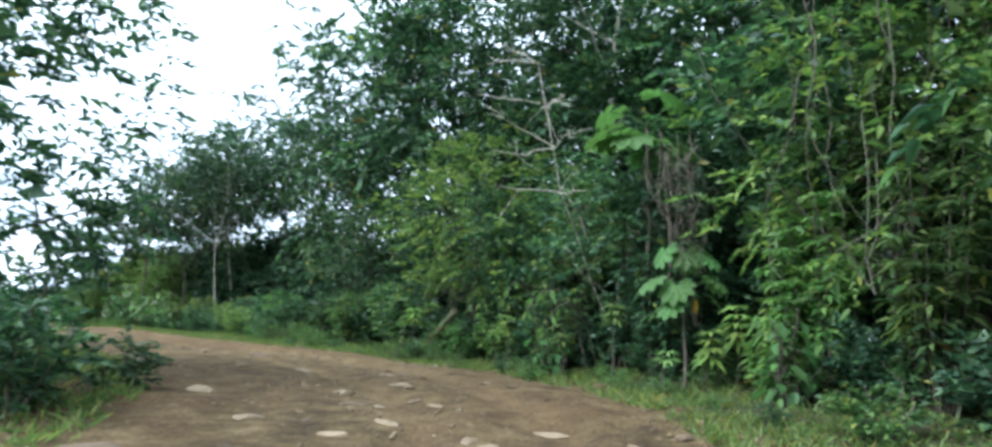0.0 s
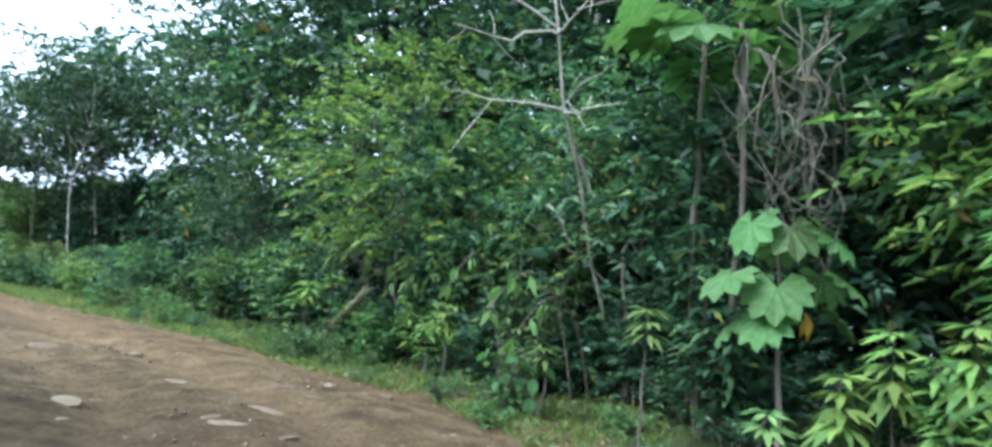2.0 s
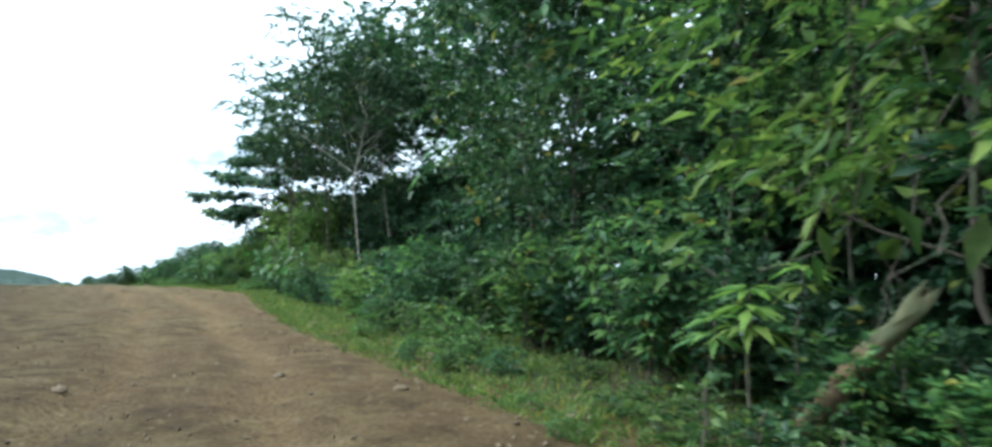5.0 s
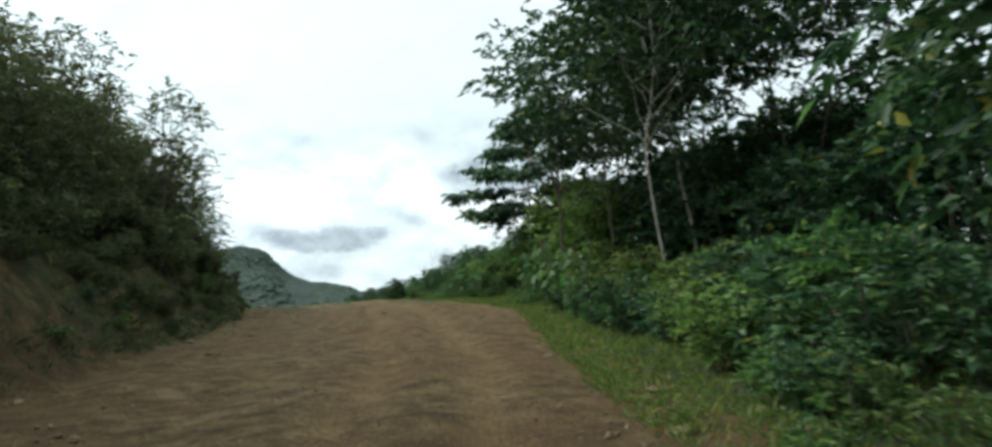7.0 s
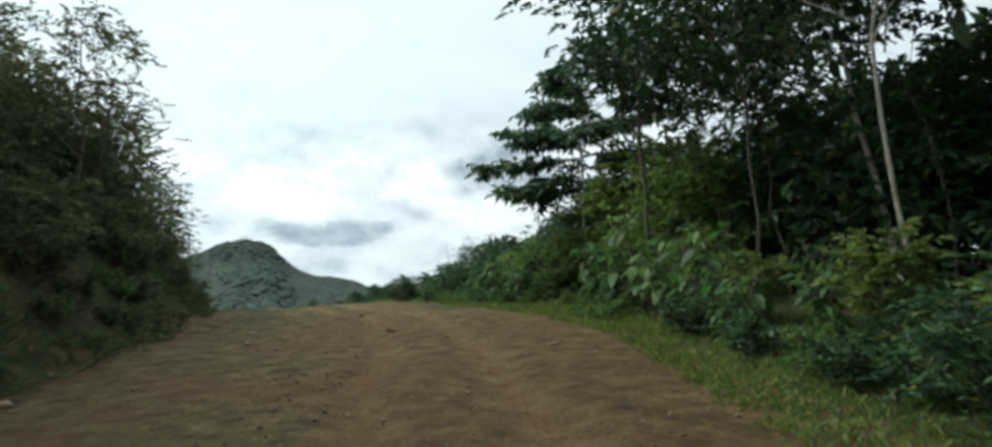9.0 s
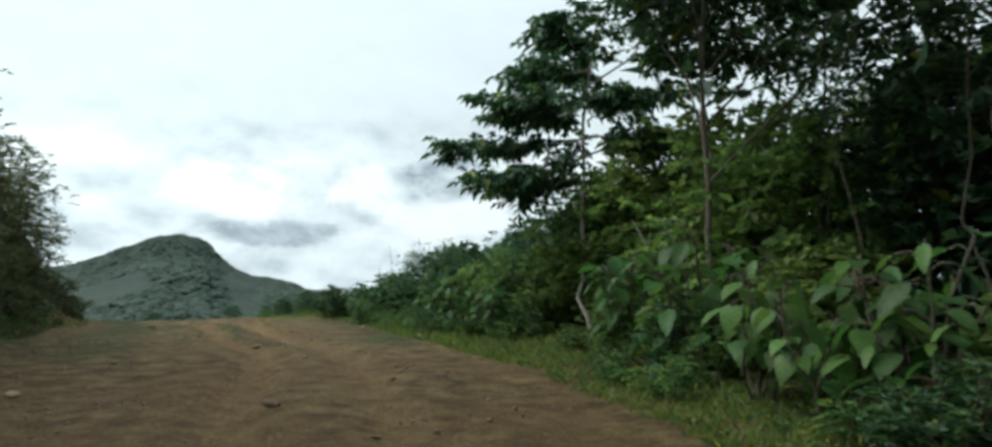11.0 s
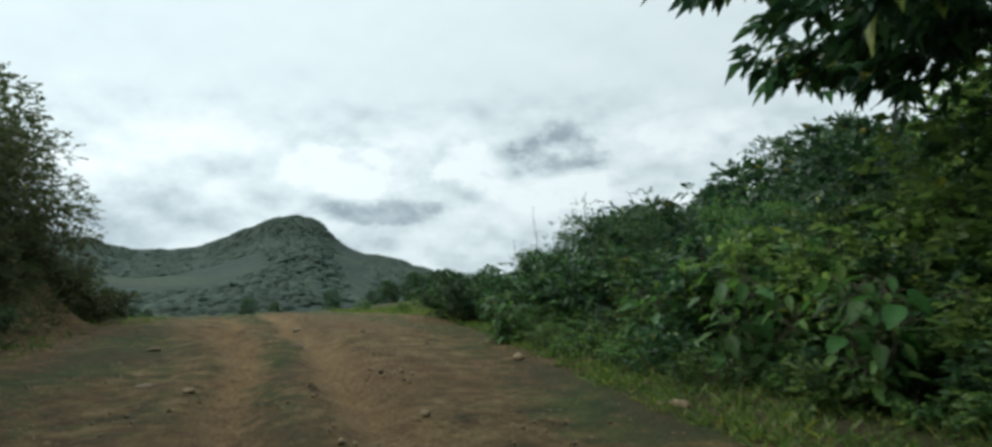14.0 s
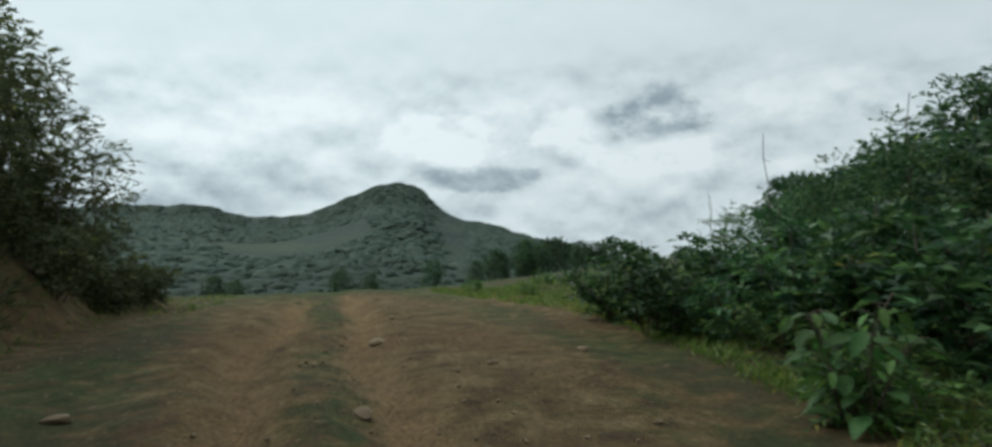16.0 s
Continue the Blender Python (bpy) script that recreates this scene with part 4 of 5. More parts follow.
    row(("low_shrub", "fern", "fern"), 1.3, -0.75, 0.35, (0.28, 0.5), 2, F_AT[9])


plant_thicket()


# ---- the umbrella tree that overhangs the road ----
def make_umbrella_tree():
    rng = np.random.default_rng(31)
    ob = empty("umbrella_tree")
    line = np.array([(0.05, -0.05, -0.25), (-0.1, 0.05, 0.2), (-0.47, 0.28, 0.62), (-0.42, 0.42, 1.0), (-0.55, 0.7, 1.6), (-0.66, 0.82, 2.4), (-0.62, 0.85, 3.4), (-0.68, 0.9, 4.6), (-0.5, 0.95, 6.0), (-0.4, 1.05, 6.8), (-0.3, 1.0, 7.3)])
    v, f = tube(line, np.array([0.075, 0.055, 0.05, 0.047, 0.045, 0.043, 0.041, 0.038, 0.034, 0.026, 0.016]), 8)
    part("trunk", mesh_from("trunk", v, f, M_PALE, True), ob, "thin crooked pale trunk")
    starts, ways = [], []
    # limbs: height on the trunk, way, reach, rise
    limbs = [(3.4, 200, 1.5, -0.6), (3.6, 230, 2.4, -0.45), (3.7, 180, 2.4, -0.4), (3.75, 164, 2.9, -0.25), (4.2, 172, 2.5, 0.0), (4.1, 212, 3.0, -0.1), (4.9, 240, 2.0, 0.1), (4.8, 165, 1.8, 0.2), (5.0, 200, 1.9, 0.15), (5.8, 222, 0.9, 0.1),
             (5.9, 160, 1.2, 0.3), (6.4, 205, 0.8, 0.2), (6.5, 260, 1.0, 0.4), (5.0, 60, 2.8, 0.8), (5.5, 350, 3.2, 0.8),
             (5.2, 95, 2.4, 0.7), (6.6, 20, 2.6, 0.9), (6.3, 320, 2.6, 0.8), (3.9, 340, 2.2, 0.1), (4.2, 20, 2.4, 0.2), (4.5, 300, 2.2, 0.2), (4.3, 70, 2.2, 0.3)]
    for z, az, reach, rise in limbs:
        a = np.array([np.interp(z, line[:, 2], line[:, k]) for k in (0, 1)] + [z])
        d = np.array([math.cos(radians(az)), math.sin(radians(az)), 0])
        b = a + d * reach + np.array([0, 0, rise])
        sub = wander(rng, a, b, 9, 0.09)
        pieces = [tube(sub, np.linspace(0.030, 0.007, 9), 5)]
        for _ in range(7):
            k = int(rng.integers(2, 8))
            turn = az + rng.choice((-1, 1)) * rng.uniform(25, 75)
            e = sub[k] + np.array([math.cos(radians(turn)), math.sin(radians(turn)), rng.uniform(-0.12, 0.10)]) * rng.uniform(0.5, 1.2)
            tw = wander(rng, sub[k], e, 5, 0.03)
            pieces.append(tube(tw, np.linspace(0.014, 0.004, 5), 4))
            n = 9
            t = rng.uniform(0.25, 1.05, n)[:, None]
            starts.append(sub[k] * (1 - t) + e * t + rng.normal(0, 1, (n, 3)) * (0.14, 0.14, 0.05))
            w = unit(e - sub[k]) + rng.normal(0, 0.55, (n, 3)) * (1, 1, 0.45)
            ways.append(w)
        n = 11
        t = rng.uniform(0.45, 1.04, n)[:, None]
        starts.append(sub[4] * (1 - t) + b * t + rng.normal(0, 1, (n, 3)) * (0.22, 0.22, 0.06))
        ways.append(d + rng.normal(0, 0.6, (n, 3)) * (1, 1, 0.45))
        v, f = joined(pieces)
        part("limb", mesh_from("limb", v, f, M_PALE, True), ob)
    P, W = np.concatenate(starts), np.concatenate(ways)
    v, f = sprays(rng, P, W, rng.uniform(0.2, 0.42, len(P)), 6, 0.225, 0.125, droop=0.5, lift=-0.05, shape=plain_blades)
    part("crown", mesh_from("crown", v, f, M_SHADE_DARK), ob)
    ob.matrix_basis = pose(-22.2, 39.35, on_ground(-22.2, 39.35))
    return tagged(ob, "slender tree with pale crooked trunk and flat tiered dark crown", "tree")


make_umbrella_tree()


# ---- bank and trees on the left ----
def left_place(s, d):
    k = int(np.clip(np.searchsorted(S_AT, s) - 1, 0, len(SEG) - 1))
    u = SEG[k] / SEG_LEN[k]
    p = AXIS[k] + u * (s - S_AT[k])
    return p[0] + u[1] * d, p[1] - u[0] * d


def plant_left():
    rng = np.random.default_rng(17)
    end = S_AT[16] + 18.5

    def row(kinds, step, d, jitter, size, lo, hi, tall=(0.9, 1.15)):
        s = lo
        while s < hi:
            x, y = left_place(s, d + rng.uniform(-jitter, jitter))
            plant(kinds[int(rng.integers(0, len(kinds)))], x, y, rng.uniform(*size), rng.uniform(0, 360), int(rng.integers(0, 3)), tall=rng.uniform(*tall))
            s += step * rng.uniform(0.8, 1.2)

    s0 = S_AT[10]
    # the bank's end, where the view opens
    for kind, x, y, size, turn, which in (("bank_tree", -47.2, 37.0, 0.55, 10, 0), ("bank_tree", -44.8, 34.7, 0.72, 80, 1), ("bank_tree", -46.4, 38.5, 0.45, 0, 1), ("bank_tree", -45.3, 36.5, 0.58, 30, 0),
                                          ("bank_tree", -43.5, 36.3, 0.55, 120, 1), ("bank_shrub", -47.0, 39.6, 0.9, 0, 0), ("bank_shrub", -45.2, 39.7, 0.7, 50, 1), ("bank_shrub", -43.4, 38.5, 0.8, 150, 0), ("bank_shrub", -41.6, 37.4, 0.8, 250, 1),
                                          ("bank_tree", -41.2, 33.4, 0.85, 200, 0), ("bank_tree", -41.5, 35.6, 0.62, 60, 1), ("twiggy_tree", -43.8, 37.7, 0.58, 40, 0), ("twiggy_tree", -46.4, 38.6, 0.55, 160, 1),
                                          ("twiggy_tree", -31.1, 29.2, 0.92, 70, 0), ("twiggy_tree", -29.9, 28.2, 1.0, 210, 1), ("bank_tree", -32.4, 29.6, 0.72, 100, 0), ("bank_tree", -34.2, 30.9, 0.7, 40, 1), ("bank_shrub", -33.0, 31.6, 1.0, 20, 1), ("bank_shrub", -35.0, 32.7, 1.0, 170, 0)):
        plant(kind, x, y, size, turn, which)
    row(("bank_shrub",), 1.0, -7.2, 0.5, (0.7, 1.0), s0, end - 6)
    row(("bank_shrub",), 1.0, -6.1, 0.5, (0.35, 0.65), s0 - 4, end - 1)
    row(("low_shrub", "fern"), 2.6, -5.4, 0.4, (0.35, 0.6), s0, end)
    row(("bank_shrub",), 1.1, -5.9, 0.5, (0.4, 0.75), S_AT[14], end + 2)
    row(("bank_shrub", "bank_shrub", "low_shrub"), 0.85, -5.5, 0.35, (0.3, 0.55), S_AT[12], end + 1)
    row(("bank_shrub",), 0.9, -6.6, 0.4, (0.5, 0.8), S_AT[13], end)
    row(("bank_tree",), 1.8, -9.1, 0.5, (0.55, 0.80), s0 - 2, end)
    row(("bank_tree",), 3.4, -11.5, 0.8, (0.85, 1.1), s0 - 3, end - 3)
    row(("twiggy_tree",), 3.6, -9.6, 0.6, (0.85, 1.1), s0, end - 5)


plant_left()
plant("forest_tree", -7.2, 8.5, 0.75, 40, 0)
plant("shrub", -3.9, 6.1, 0.75, 0, 0)
plant("shrub", -4.7, 6.9, 0.9, 140, 2)
plant("low_shrub", -3.6, 7.3, 0.8, 30, 1)


# ---- single trees and plants with a look of their own ----
for x, y, sc, w, kind in ((-20.7, 40.6, 0.85, 0, "olive_tree"), (-19.4, 39.4, 0.9, 1, "olive_tree"), (-22.7, 41.8, 0.72, 0, "young_tree"), (-18.3, 38.1, 0.8, 0, "olive_tree"), (-24.4, 42.3, 0.6, 1, "small_leaf_tree"),
                          (-20.7, 39.2, 1.05, 1, "shrub"), (-19.5, 38.1, 1.1, 0, "shrub"), (-23.6, 40.7, 0.95, 1, "shrub"), (-21.4, 40.0, 1.1, 2, "shrub"), (-25.0, 40.6, 1.0, 0, "shrub")):
    plant(kind, x, y, sc, x * 37 % 360, w)
# the darker leaf variant stands in for a shaded recess here
plant("young_tree", 3.7, 12.8, 0.95, 70, 1)
plant("overhanging_tree", 2.6, 13.3, 0.85, 20, 2)
plant("overhanging_tree", -0.4, 16.5, 1.0, 220, 0)
plant("overhanging_tree", 5.3, 8.7, 1.0, 70, 1)
for x, y, sc, w in ((-12.8, 31.4, 0.88, 0), (-15.4, 33.7, 0.82, 1), (-17.2, 37.6, 0.9, 1), (-17.9, 41.0, 0.8, 1)):
    plant("canopy_tree", x, y, sc, x * 91 % 360, w)
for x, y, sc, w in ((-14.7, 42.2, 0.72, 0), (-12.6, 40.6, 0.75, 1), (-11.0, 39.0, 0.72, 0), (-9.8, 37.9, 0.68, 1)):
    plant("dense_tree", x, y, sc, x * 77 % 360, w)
plant("leaning_tree", -13.4, 35.0, 1.0, 0, 0)
plant("forked_tree", -18.7, 36.4, 0.9, 0, 0)
plant("canopy_tree", -10.6, 35.4, 1.0, 140, 1)
for x, y, sc, w in ((-16.6, 35.6, 0.9, 0), (-15.2, 35.6, 1.0, 2), (-17.8, 37.2, 0.85, 2), (-12.6, 34.3, 0.95, 0), (-12.0, 36.4, 1.1, 1)):
    plant("thin_sapling", x, y, sc, x * 71 % 360, w)
plant("lobed_leaf_plant", 4.0, 9.0, 0.7, 120, 1)
plant("broad_leaf_bush", 1.0, 12.5, 0.5, 10, 1)
plant("broad_leaf_bush", 3.6, 8.6, 0.7, 80, 0)
for x, y, sc, w in ((-17.5, 34.0, 1.0, 0), (-16.7, 33.2, 0.95, 1)):
    plant("heart_leaf_bush", x, y, sc, x * 67 % 360, w)
plant("broad_leaf_bush", -18.4, 35.2, 1.2, 60, 0)
plant("broad_leaf_bush", -15.9, 32.9, 1.05, 160, 0)
plant("broad_leaf_bush", -20.2, 36.6, 1.05, 310, 1)
for x, y, sc, w in ((-30.1, 40.5, 0.55, 0), (-24.2, 38.5, 0.7, 1), (-25.5, 39.2, 0.75, 0), (-27.1, 39.9, 0.6, 1), (-20.9, 37.7, 0.65, 1)):
    plant("broad_leaf_bush", x, y, sc, x * 53 % 360, w)
for x, y, sc, w in ((-24.9, 39.9, 0.9, 0), (-26.2, 40.5, 0.9, 1), (-22.9, 40.4, 1.1, 1), (-21.6, 40.2, 1.2, 0), (-23.9, 40.9, 1.1, 0), (-23.4, 38.9, 0.55, 0), (-20.8, 39.0, 0.7, 1), (-20.4, 38.2, 0.9, 0)):
    plant("olive_shrub", x, y, sc, x * 53 % 360, w)
for kind, x, y, sc, w in (("shrub", -23.35, 38.8, 0.6, 1), ("broad_leaf_bush", -23.5, 39.1, 0.55, 0), ("shrub", -23.3, 38.35, 0.42, 0), ("shrub", -24.3, 39.3, 0.68, 2), ("low_shrub", -22.8, 38.4, 0.55, 0),
                          ("olive_shrub", -23.3, 39.7, 0.6, 1), ("shrub", -24.0, 38.9, 0.45, 1), ("low_shrub", -21.5, 38.7, 0.6, 1)):
    plant(kind, x, y, sc, x * 59 % 360, w)
# a clump of bushes beyond the crest, set and sized to fit the camera's last view
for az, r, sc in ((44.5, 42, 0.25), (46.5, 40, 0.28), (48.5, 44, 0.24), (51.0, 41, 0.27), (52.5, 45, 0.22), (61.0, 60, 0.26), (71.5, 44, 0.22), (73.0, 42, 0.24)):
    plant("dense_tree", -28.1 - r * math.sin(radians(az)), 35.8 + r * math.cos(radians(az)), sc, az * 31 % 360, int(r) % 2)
# taller trees standing back behind the low growth
for x, y, sc, w in ((-45.0, 90.6, 1.32, 0), (-42.4, 91.4, 1.36, 2), (-39.6, 92.2, 1.4, 1)):
    plant("forest_tree", x, y, sc, x * 43 % 360, w)
plant("shrub", -33.6, 42.9, 0.8, 0, 0)
plant("shrub", -35.0, 43.8, 0.9, 90, 2)


def make_bare_twig(seed, foot, top):
    """A leafless twig that sticks out of the bushes, forked near its end."""
    rng = np.random.default_rng(seed)
    a, b = np.array(foot), np.array(top)
    line = wander(rng, a, b, 8, 0.03)
    pieces = [tube(line, np.linspace(0.014, 0.005, 8), 5)]
    for i in (4, 5, 6):
        pieces.append(tube(wander(rng, line[i], line[i] + rng.normal(0, 0.09, 3) + (0, 0, 0.14), 4, 0.015), np.linspace(0.007, 0.003, 4), 4))
    v, f = joined(pieces)
    return tagged(new("bare_twig", mesh_from("bare_twig", v, f, M_TWIG, True)), "bare dead twig sticking up out of the bushes", "twig", "bare twigs")


make_bare_twig(491, (-33.35, 45.55, 0.7), (-33.52, 45.30, 3.25))
make_bare_twig(492, (-35.30, 46.70, 0.5), (-35.32, 46.60, 2.45))
make_bare_twig(493, (-31.10, 44.35, 0.8), (-31.15, 44.20, 3.40))


def make_lobed_leaf_tree(x, y, h):
    """A slim bare stem with a tuft of large hand-shaped leaves at its top."""
    rng = np.random.default_rng(41)
    ob = empty("lobed_leaf_tree")
    line = wander(rng, (0, 0, -0.2), (-0.3, -0.5, h), 9, 0.04)
    v, f = tube(line, np.linspace(0.045, 0.025, 9), 7)
    part("trunk", mesh_from("trunk", v, f, M_BARK, True), ob)
    for k in range(13):
        az, up = k * 2.4, rng.uniform(-0.2, 0.7)
        a = line[-1] - np.array([0, 0, 0.05 * k])
        st = rng.uniform(0.45, 0.75)
        b = a + np.array([math.cos(az) * st, math.sin(az) * st, up * st])
        v, f = tube(np.array([a, (a + b) / 2 + (0, 0, 0.06), b]), [0.012, 0.01, 0.008], 5)
        stalk = part("leaf_stalk", mesh_from("leaf_stalk", v, f, M_BROAD, True), ob)
        leaf = part("large_leaf", LOBED[k % 2], stalk)
        leaf.location = b
        leaf.rotation_euler = (rng.normal(0, 0.2), 0.3 + rng.normal(0, 0.2), az)
        sz = rng.uniform(0.6, 0.85)
        leaf.scale = (sz, sz, sz)
    ob.matrix_basis = pose(x, y, on_ground(x, y))
    return tagged(ob, "slim-stemmed tree with large hand-shaped leaves on top", "tree")


make_lobed_leaf_tree(2.8, 12.2, 4.2)


def make_tiered_leaf_plant(x, y):
    """A stout weed whose large hand-shaped leaves stand in three tiers, with one withered leaf hanging below."""
    rng = np.random.default_rng(42)
    ob = empty("lobed_leaf_plant")
    z0 = on_ground(x, y)
    top = 2.5 - z0
    line = wander(rng, (0, 0, -0.15), (0.02, 0.1, top), 9, 0.02)
    v, f = tube(line, np.linspace(0.030, 0.014, 9), 7)
    part("stem", mesh_from("stem", v, f, M_BARK, True), ob)
    # height of the leaf, bearing from the stem, reach, width
    tiers = ((2.38, 262, 0.26, 0.52), (2.40, 205, 0.34, 0.48), (2.42, 345, 0.34, 0.50), (2.34, 60, 0.36, 0.44), (2.30, 310, 0.45, 0.40), (1.96, 190, 0.48, 0.50), (1.88, 240, 0.34, 0.54), (1.98, 320, 0.50, 0.42),
             (1.62, 225, 0.34, 0.46), (1.55, 170, 0.40, 0.36), (2.02, 20, 0.52, 0.44), (1.70, 340, 0.46, 0.40))
    for k, (z, az, reach, wide) in enumerate(tiers):
        a = radians(az)
        lo = min(z - z0 - 0.12, top)
        base = np.array([np.interp(lo, line[:, 2], line[:, j]) for j in (0, 1)] + [lo])
        end = np.array([base[0] + math.cos(a) * reach, base[1] + math.sin(a) * reach, z - z0])
        v, f = tube(np.array([base, (base + end) / 2 + (0, 0, 0.03), end]), [0.009, 0.008, 0.006], 5)
        stalk = part("leaf_stalk", mesh_from("leaf_stalk", v, f, M_BROAD, True), ob)
        leaf = part("large_leaf", LOBED[k % 2], stalk)
        leaf.location = end
        leaf.rotation_euler = (rng.normal(0, 0.12), 0.78 + rng.normal(0, 0.14), a)
        leaf.scale = (wide, wide, wide)
    v, f = blades(np.array([[0.12, -0.2, 1.72 - z0], [0.14, -0.18, 1.70 - z0]]), np.array([[0.1, 0, -1.0], [-0.2, 0.1, -1.0]]), np.array([[0.2, -1.0, 0], [0.4, -1.0, 0]]), [0.24, 0.2], [0.10, 0.09], 0.0, 0.3)
    part("withered_leaf", mesh_from("withered_leaf", v, f, M_WITHERED), ob, "limp orange-yellow dead leaf")
    ob.matrix_basis = pose(x, y, z0)
    return tagged(ob, "stout weed with tiers of large hand-shaped pale green leaves", "plant", "large-leaved plants")


make_tiered_leaf_plant(2.8, 10.5)


def make_whorled_plant(seed, x, y, top, leaf, tiers, mat):
    """A thin-stemmed plant with whorls of narrow spreading leaves near its top."""
    rng = np.random.default_rng(seed)
    ob = empty("whorled_leaf_plant")
    z0 = on_ground(x, y)
    h = top - z0
    line = wander(rng, (0, 0, -0.1), (rng.normal(0, 0.05), rng.normal(0, 0.05), h), 7, 0.02)
    v, f = tube(line, np.linspace(0.014, 0.006, 7), 5)
    part("stem", mesh_from("stem", v, f, M_BARK, True), ob)
    for k in range(tiers):
        n = 14
        at = line[-1] - np.array([0, 0, k * leaf * 0.5])
        a = np.arange(n) * 2 * np.pi / n + k * 0.3 + rng.normal(0, 0.12, n)
        D = np.stack([np.cos(a), np.sin(a), rng.uniform(-0.15, 0.35, n) - 0.15 * k], 1)
        N = np.array([0, 0, 1.0]) + rng.normal(0, 0.25, (n, 3))
        size = leaf * rng.uniform(0.8, 1.2, n) * (1 + 0.12 * k)
        v, f = blades(at + D * 0.03, D, N, size, size * 0.30, 0.3)
        part("leaf_whorl", mesh_from("leaf_whorl", v, f, mat), ob)
    ob.matrix_basis = pose(x, y, z0)
    return tagged(ob, "thin-stemmed plant with whorls of narrow green leaves", "plant", "whorled plants")


for k, (x, y, top, leaf, tiers, mat) in enumerate(((1.9, 11.05, 1.62, 0.19, 3, M_FRESH), (3.05, 10.1, 1.25, 0.21, 4, M_LIME), (3.4, 9.95, 1.6, 0.21, 5, M_LIME), (3.8, 9.6, 1.7, 0.22, 5, M_LIME), (3.75, 9.0, 1.4, 0.21, 4, M_FRESH),
                                                   (2.35, 9.95, 0.95, 0.18, 2, M_FRESH), (-1.85, 16.45, 1.65, 0.22, 3, M_LIME), (-2.1, 16.6, 1.45, 0.22, 2, M_FRESH),
                                                   (-1.6, 16.75, 1.80, 0.22, 2, M_LIME), (0.3, 14.4, 1.5, 0.17, 4, M_LIME), (0.0, 14.7, 1.3, 0.16, 3, M_FRESH), (1.2, 12.2, 1.15, 0.2, 2, M_FRESH), (4.4, 7.6, 1.7, 0.22, 4, M_LIME))):
    make_whorled_plant(300 + k, x, y, top, leaf, tiers, mat)


def make_whorled_shrub(seed, x, y, h, stems, leaf, spread, mat):
    """A shrub whose thin stems each end in tiers of narrow spreading leaves."""
    rng = np.random.default_rng(seed)
    ob = empty("whorled_leaf_shrub")
    pieces = []
    for k in range(stems):
        ang = k * 2.4 + rng.uniform(-0.3, 0.3)
        reach = spread * rng.uniform(0.3, 1.0)
        tip = np.array([math.cos(ang) * reach, math.sin(ang) * reach, h * rng.uniform(0.5, 1.0)])
        line = wander(rng, (0.08 * math.cos(ang), 0.08 * math.sin(ang), -0.1), tip, 7, 0.03)
        v, f = tube(line, np.linspace(0.010, 0.005, 7), 5)
        part("stem", mesh_from("stem", v, f, M_TWIG, True), ob)
        for q in range(7):
            n = 10
            at = tip + (line[2] - tip) * q * 0.16
            a = np.arange(n) * 2 * np.pi / n + q * 0.35 + rng.normal(0, 0.15, n)
            D = np.stack([np.cos(a), np.sin(a), rng.uniform(-0.35, 0.35, n)], 1) + 0.25 * np.array([math.cos(ang), math.sin(ang), 0])
            size = leaf * rng.uniform(0.7, 1.2, n)
            pieces.append(blades(at + D * 0.03, D, np.array([0, 0, 1.0]) + rng.normal(0, 0.3, (n, 3)), size, size * 0.30, 0.35))
    v, f = joined(pieces)
    part("foliage", mesh_from("foliage", v, f, mat), ob)
    ob.matrix_basis = pose(x, y, on_ground(x, y))
    return tagged(ob, "leafy shrub with whorls of long narrow bright leaves", "shrub", "whorled plants")


for k, (x, y, h, stems, leaf, spread, mat) in enumerate(((4.05, 8.9, 2.6, 15, 0.22, 0.75, M_LIME), (4.6, 7.4, 2.9, 14, 0.22, 0.8, M_FRESH), (4.9, 5.4, 2.5, 13, 0.22, 0.8, M_LIME), (3.7, 9.5, 1.2, 9, 0.20, 0.5, M_LIME),
                                                         (1.2, 13.7, 2.2, 12, 0.17, 0.7, M_FRESH), (0.1, 15.4, 1.2, 9, 0.17, 0.6, M_LIME), (-2.7, 18.4, 1.9, 12, 0.18, 0.7, M_FRESH), (2.7, 11.4, 2.3, 10, 0.22, 0.6, M_LEAF))):
    make_whorled_shrub(480 + k, x, y, h, stems, leaf, spread, mat)


def make_fallen_branch(seed, a, b, r, mat, label):
    """A bare branch caught slantwise among the leaves, with a few broken side twigs."""
    rng = np.random.default_rng(seed)
    ob = empty("fallen_branch")
    line = wander(rng, a, b, 9, 0.025)
    v, f = tube(line, np.linspace(r, r * 0.6, 9), 6)
    part("trunk", mesh_from("trunk", v, f, mat, True), ob)
    for i in (3, 5, 6):
        v, f = tube(wander(rng, line[i], line[i] + rng.normal(0, 0.22, 3), 4, 0.02), np.linspace(r * 0.4, r * 0.15, 4), 4)
        part("twig", mesh_from("twig", v, f, mat, True), ob)
    return tagged(ob, label, "branch")


make_fallen_branch(471, (1.30, 12.60, 3.55), (1.75, 12.05, 2.45), 0.028, M_TWIG, "brown bare branch slanting down through the thicket")
make_fallen_branch(472, (1.28, 13.05, 2.80), (1.55, 12.72, 2.30), 0.012, M_PALE, "thin pale branch slanting through the leaves")
make_fallen_branch(473, (2.95, 11.60, 0.60), (2.60, 11.05, 4.40), 0.040, M_BARK, "brown crooked trunk wrapped in dry vines")


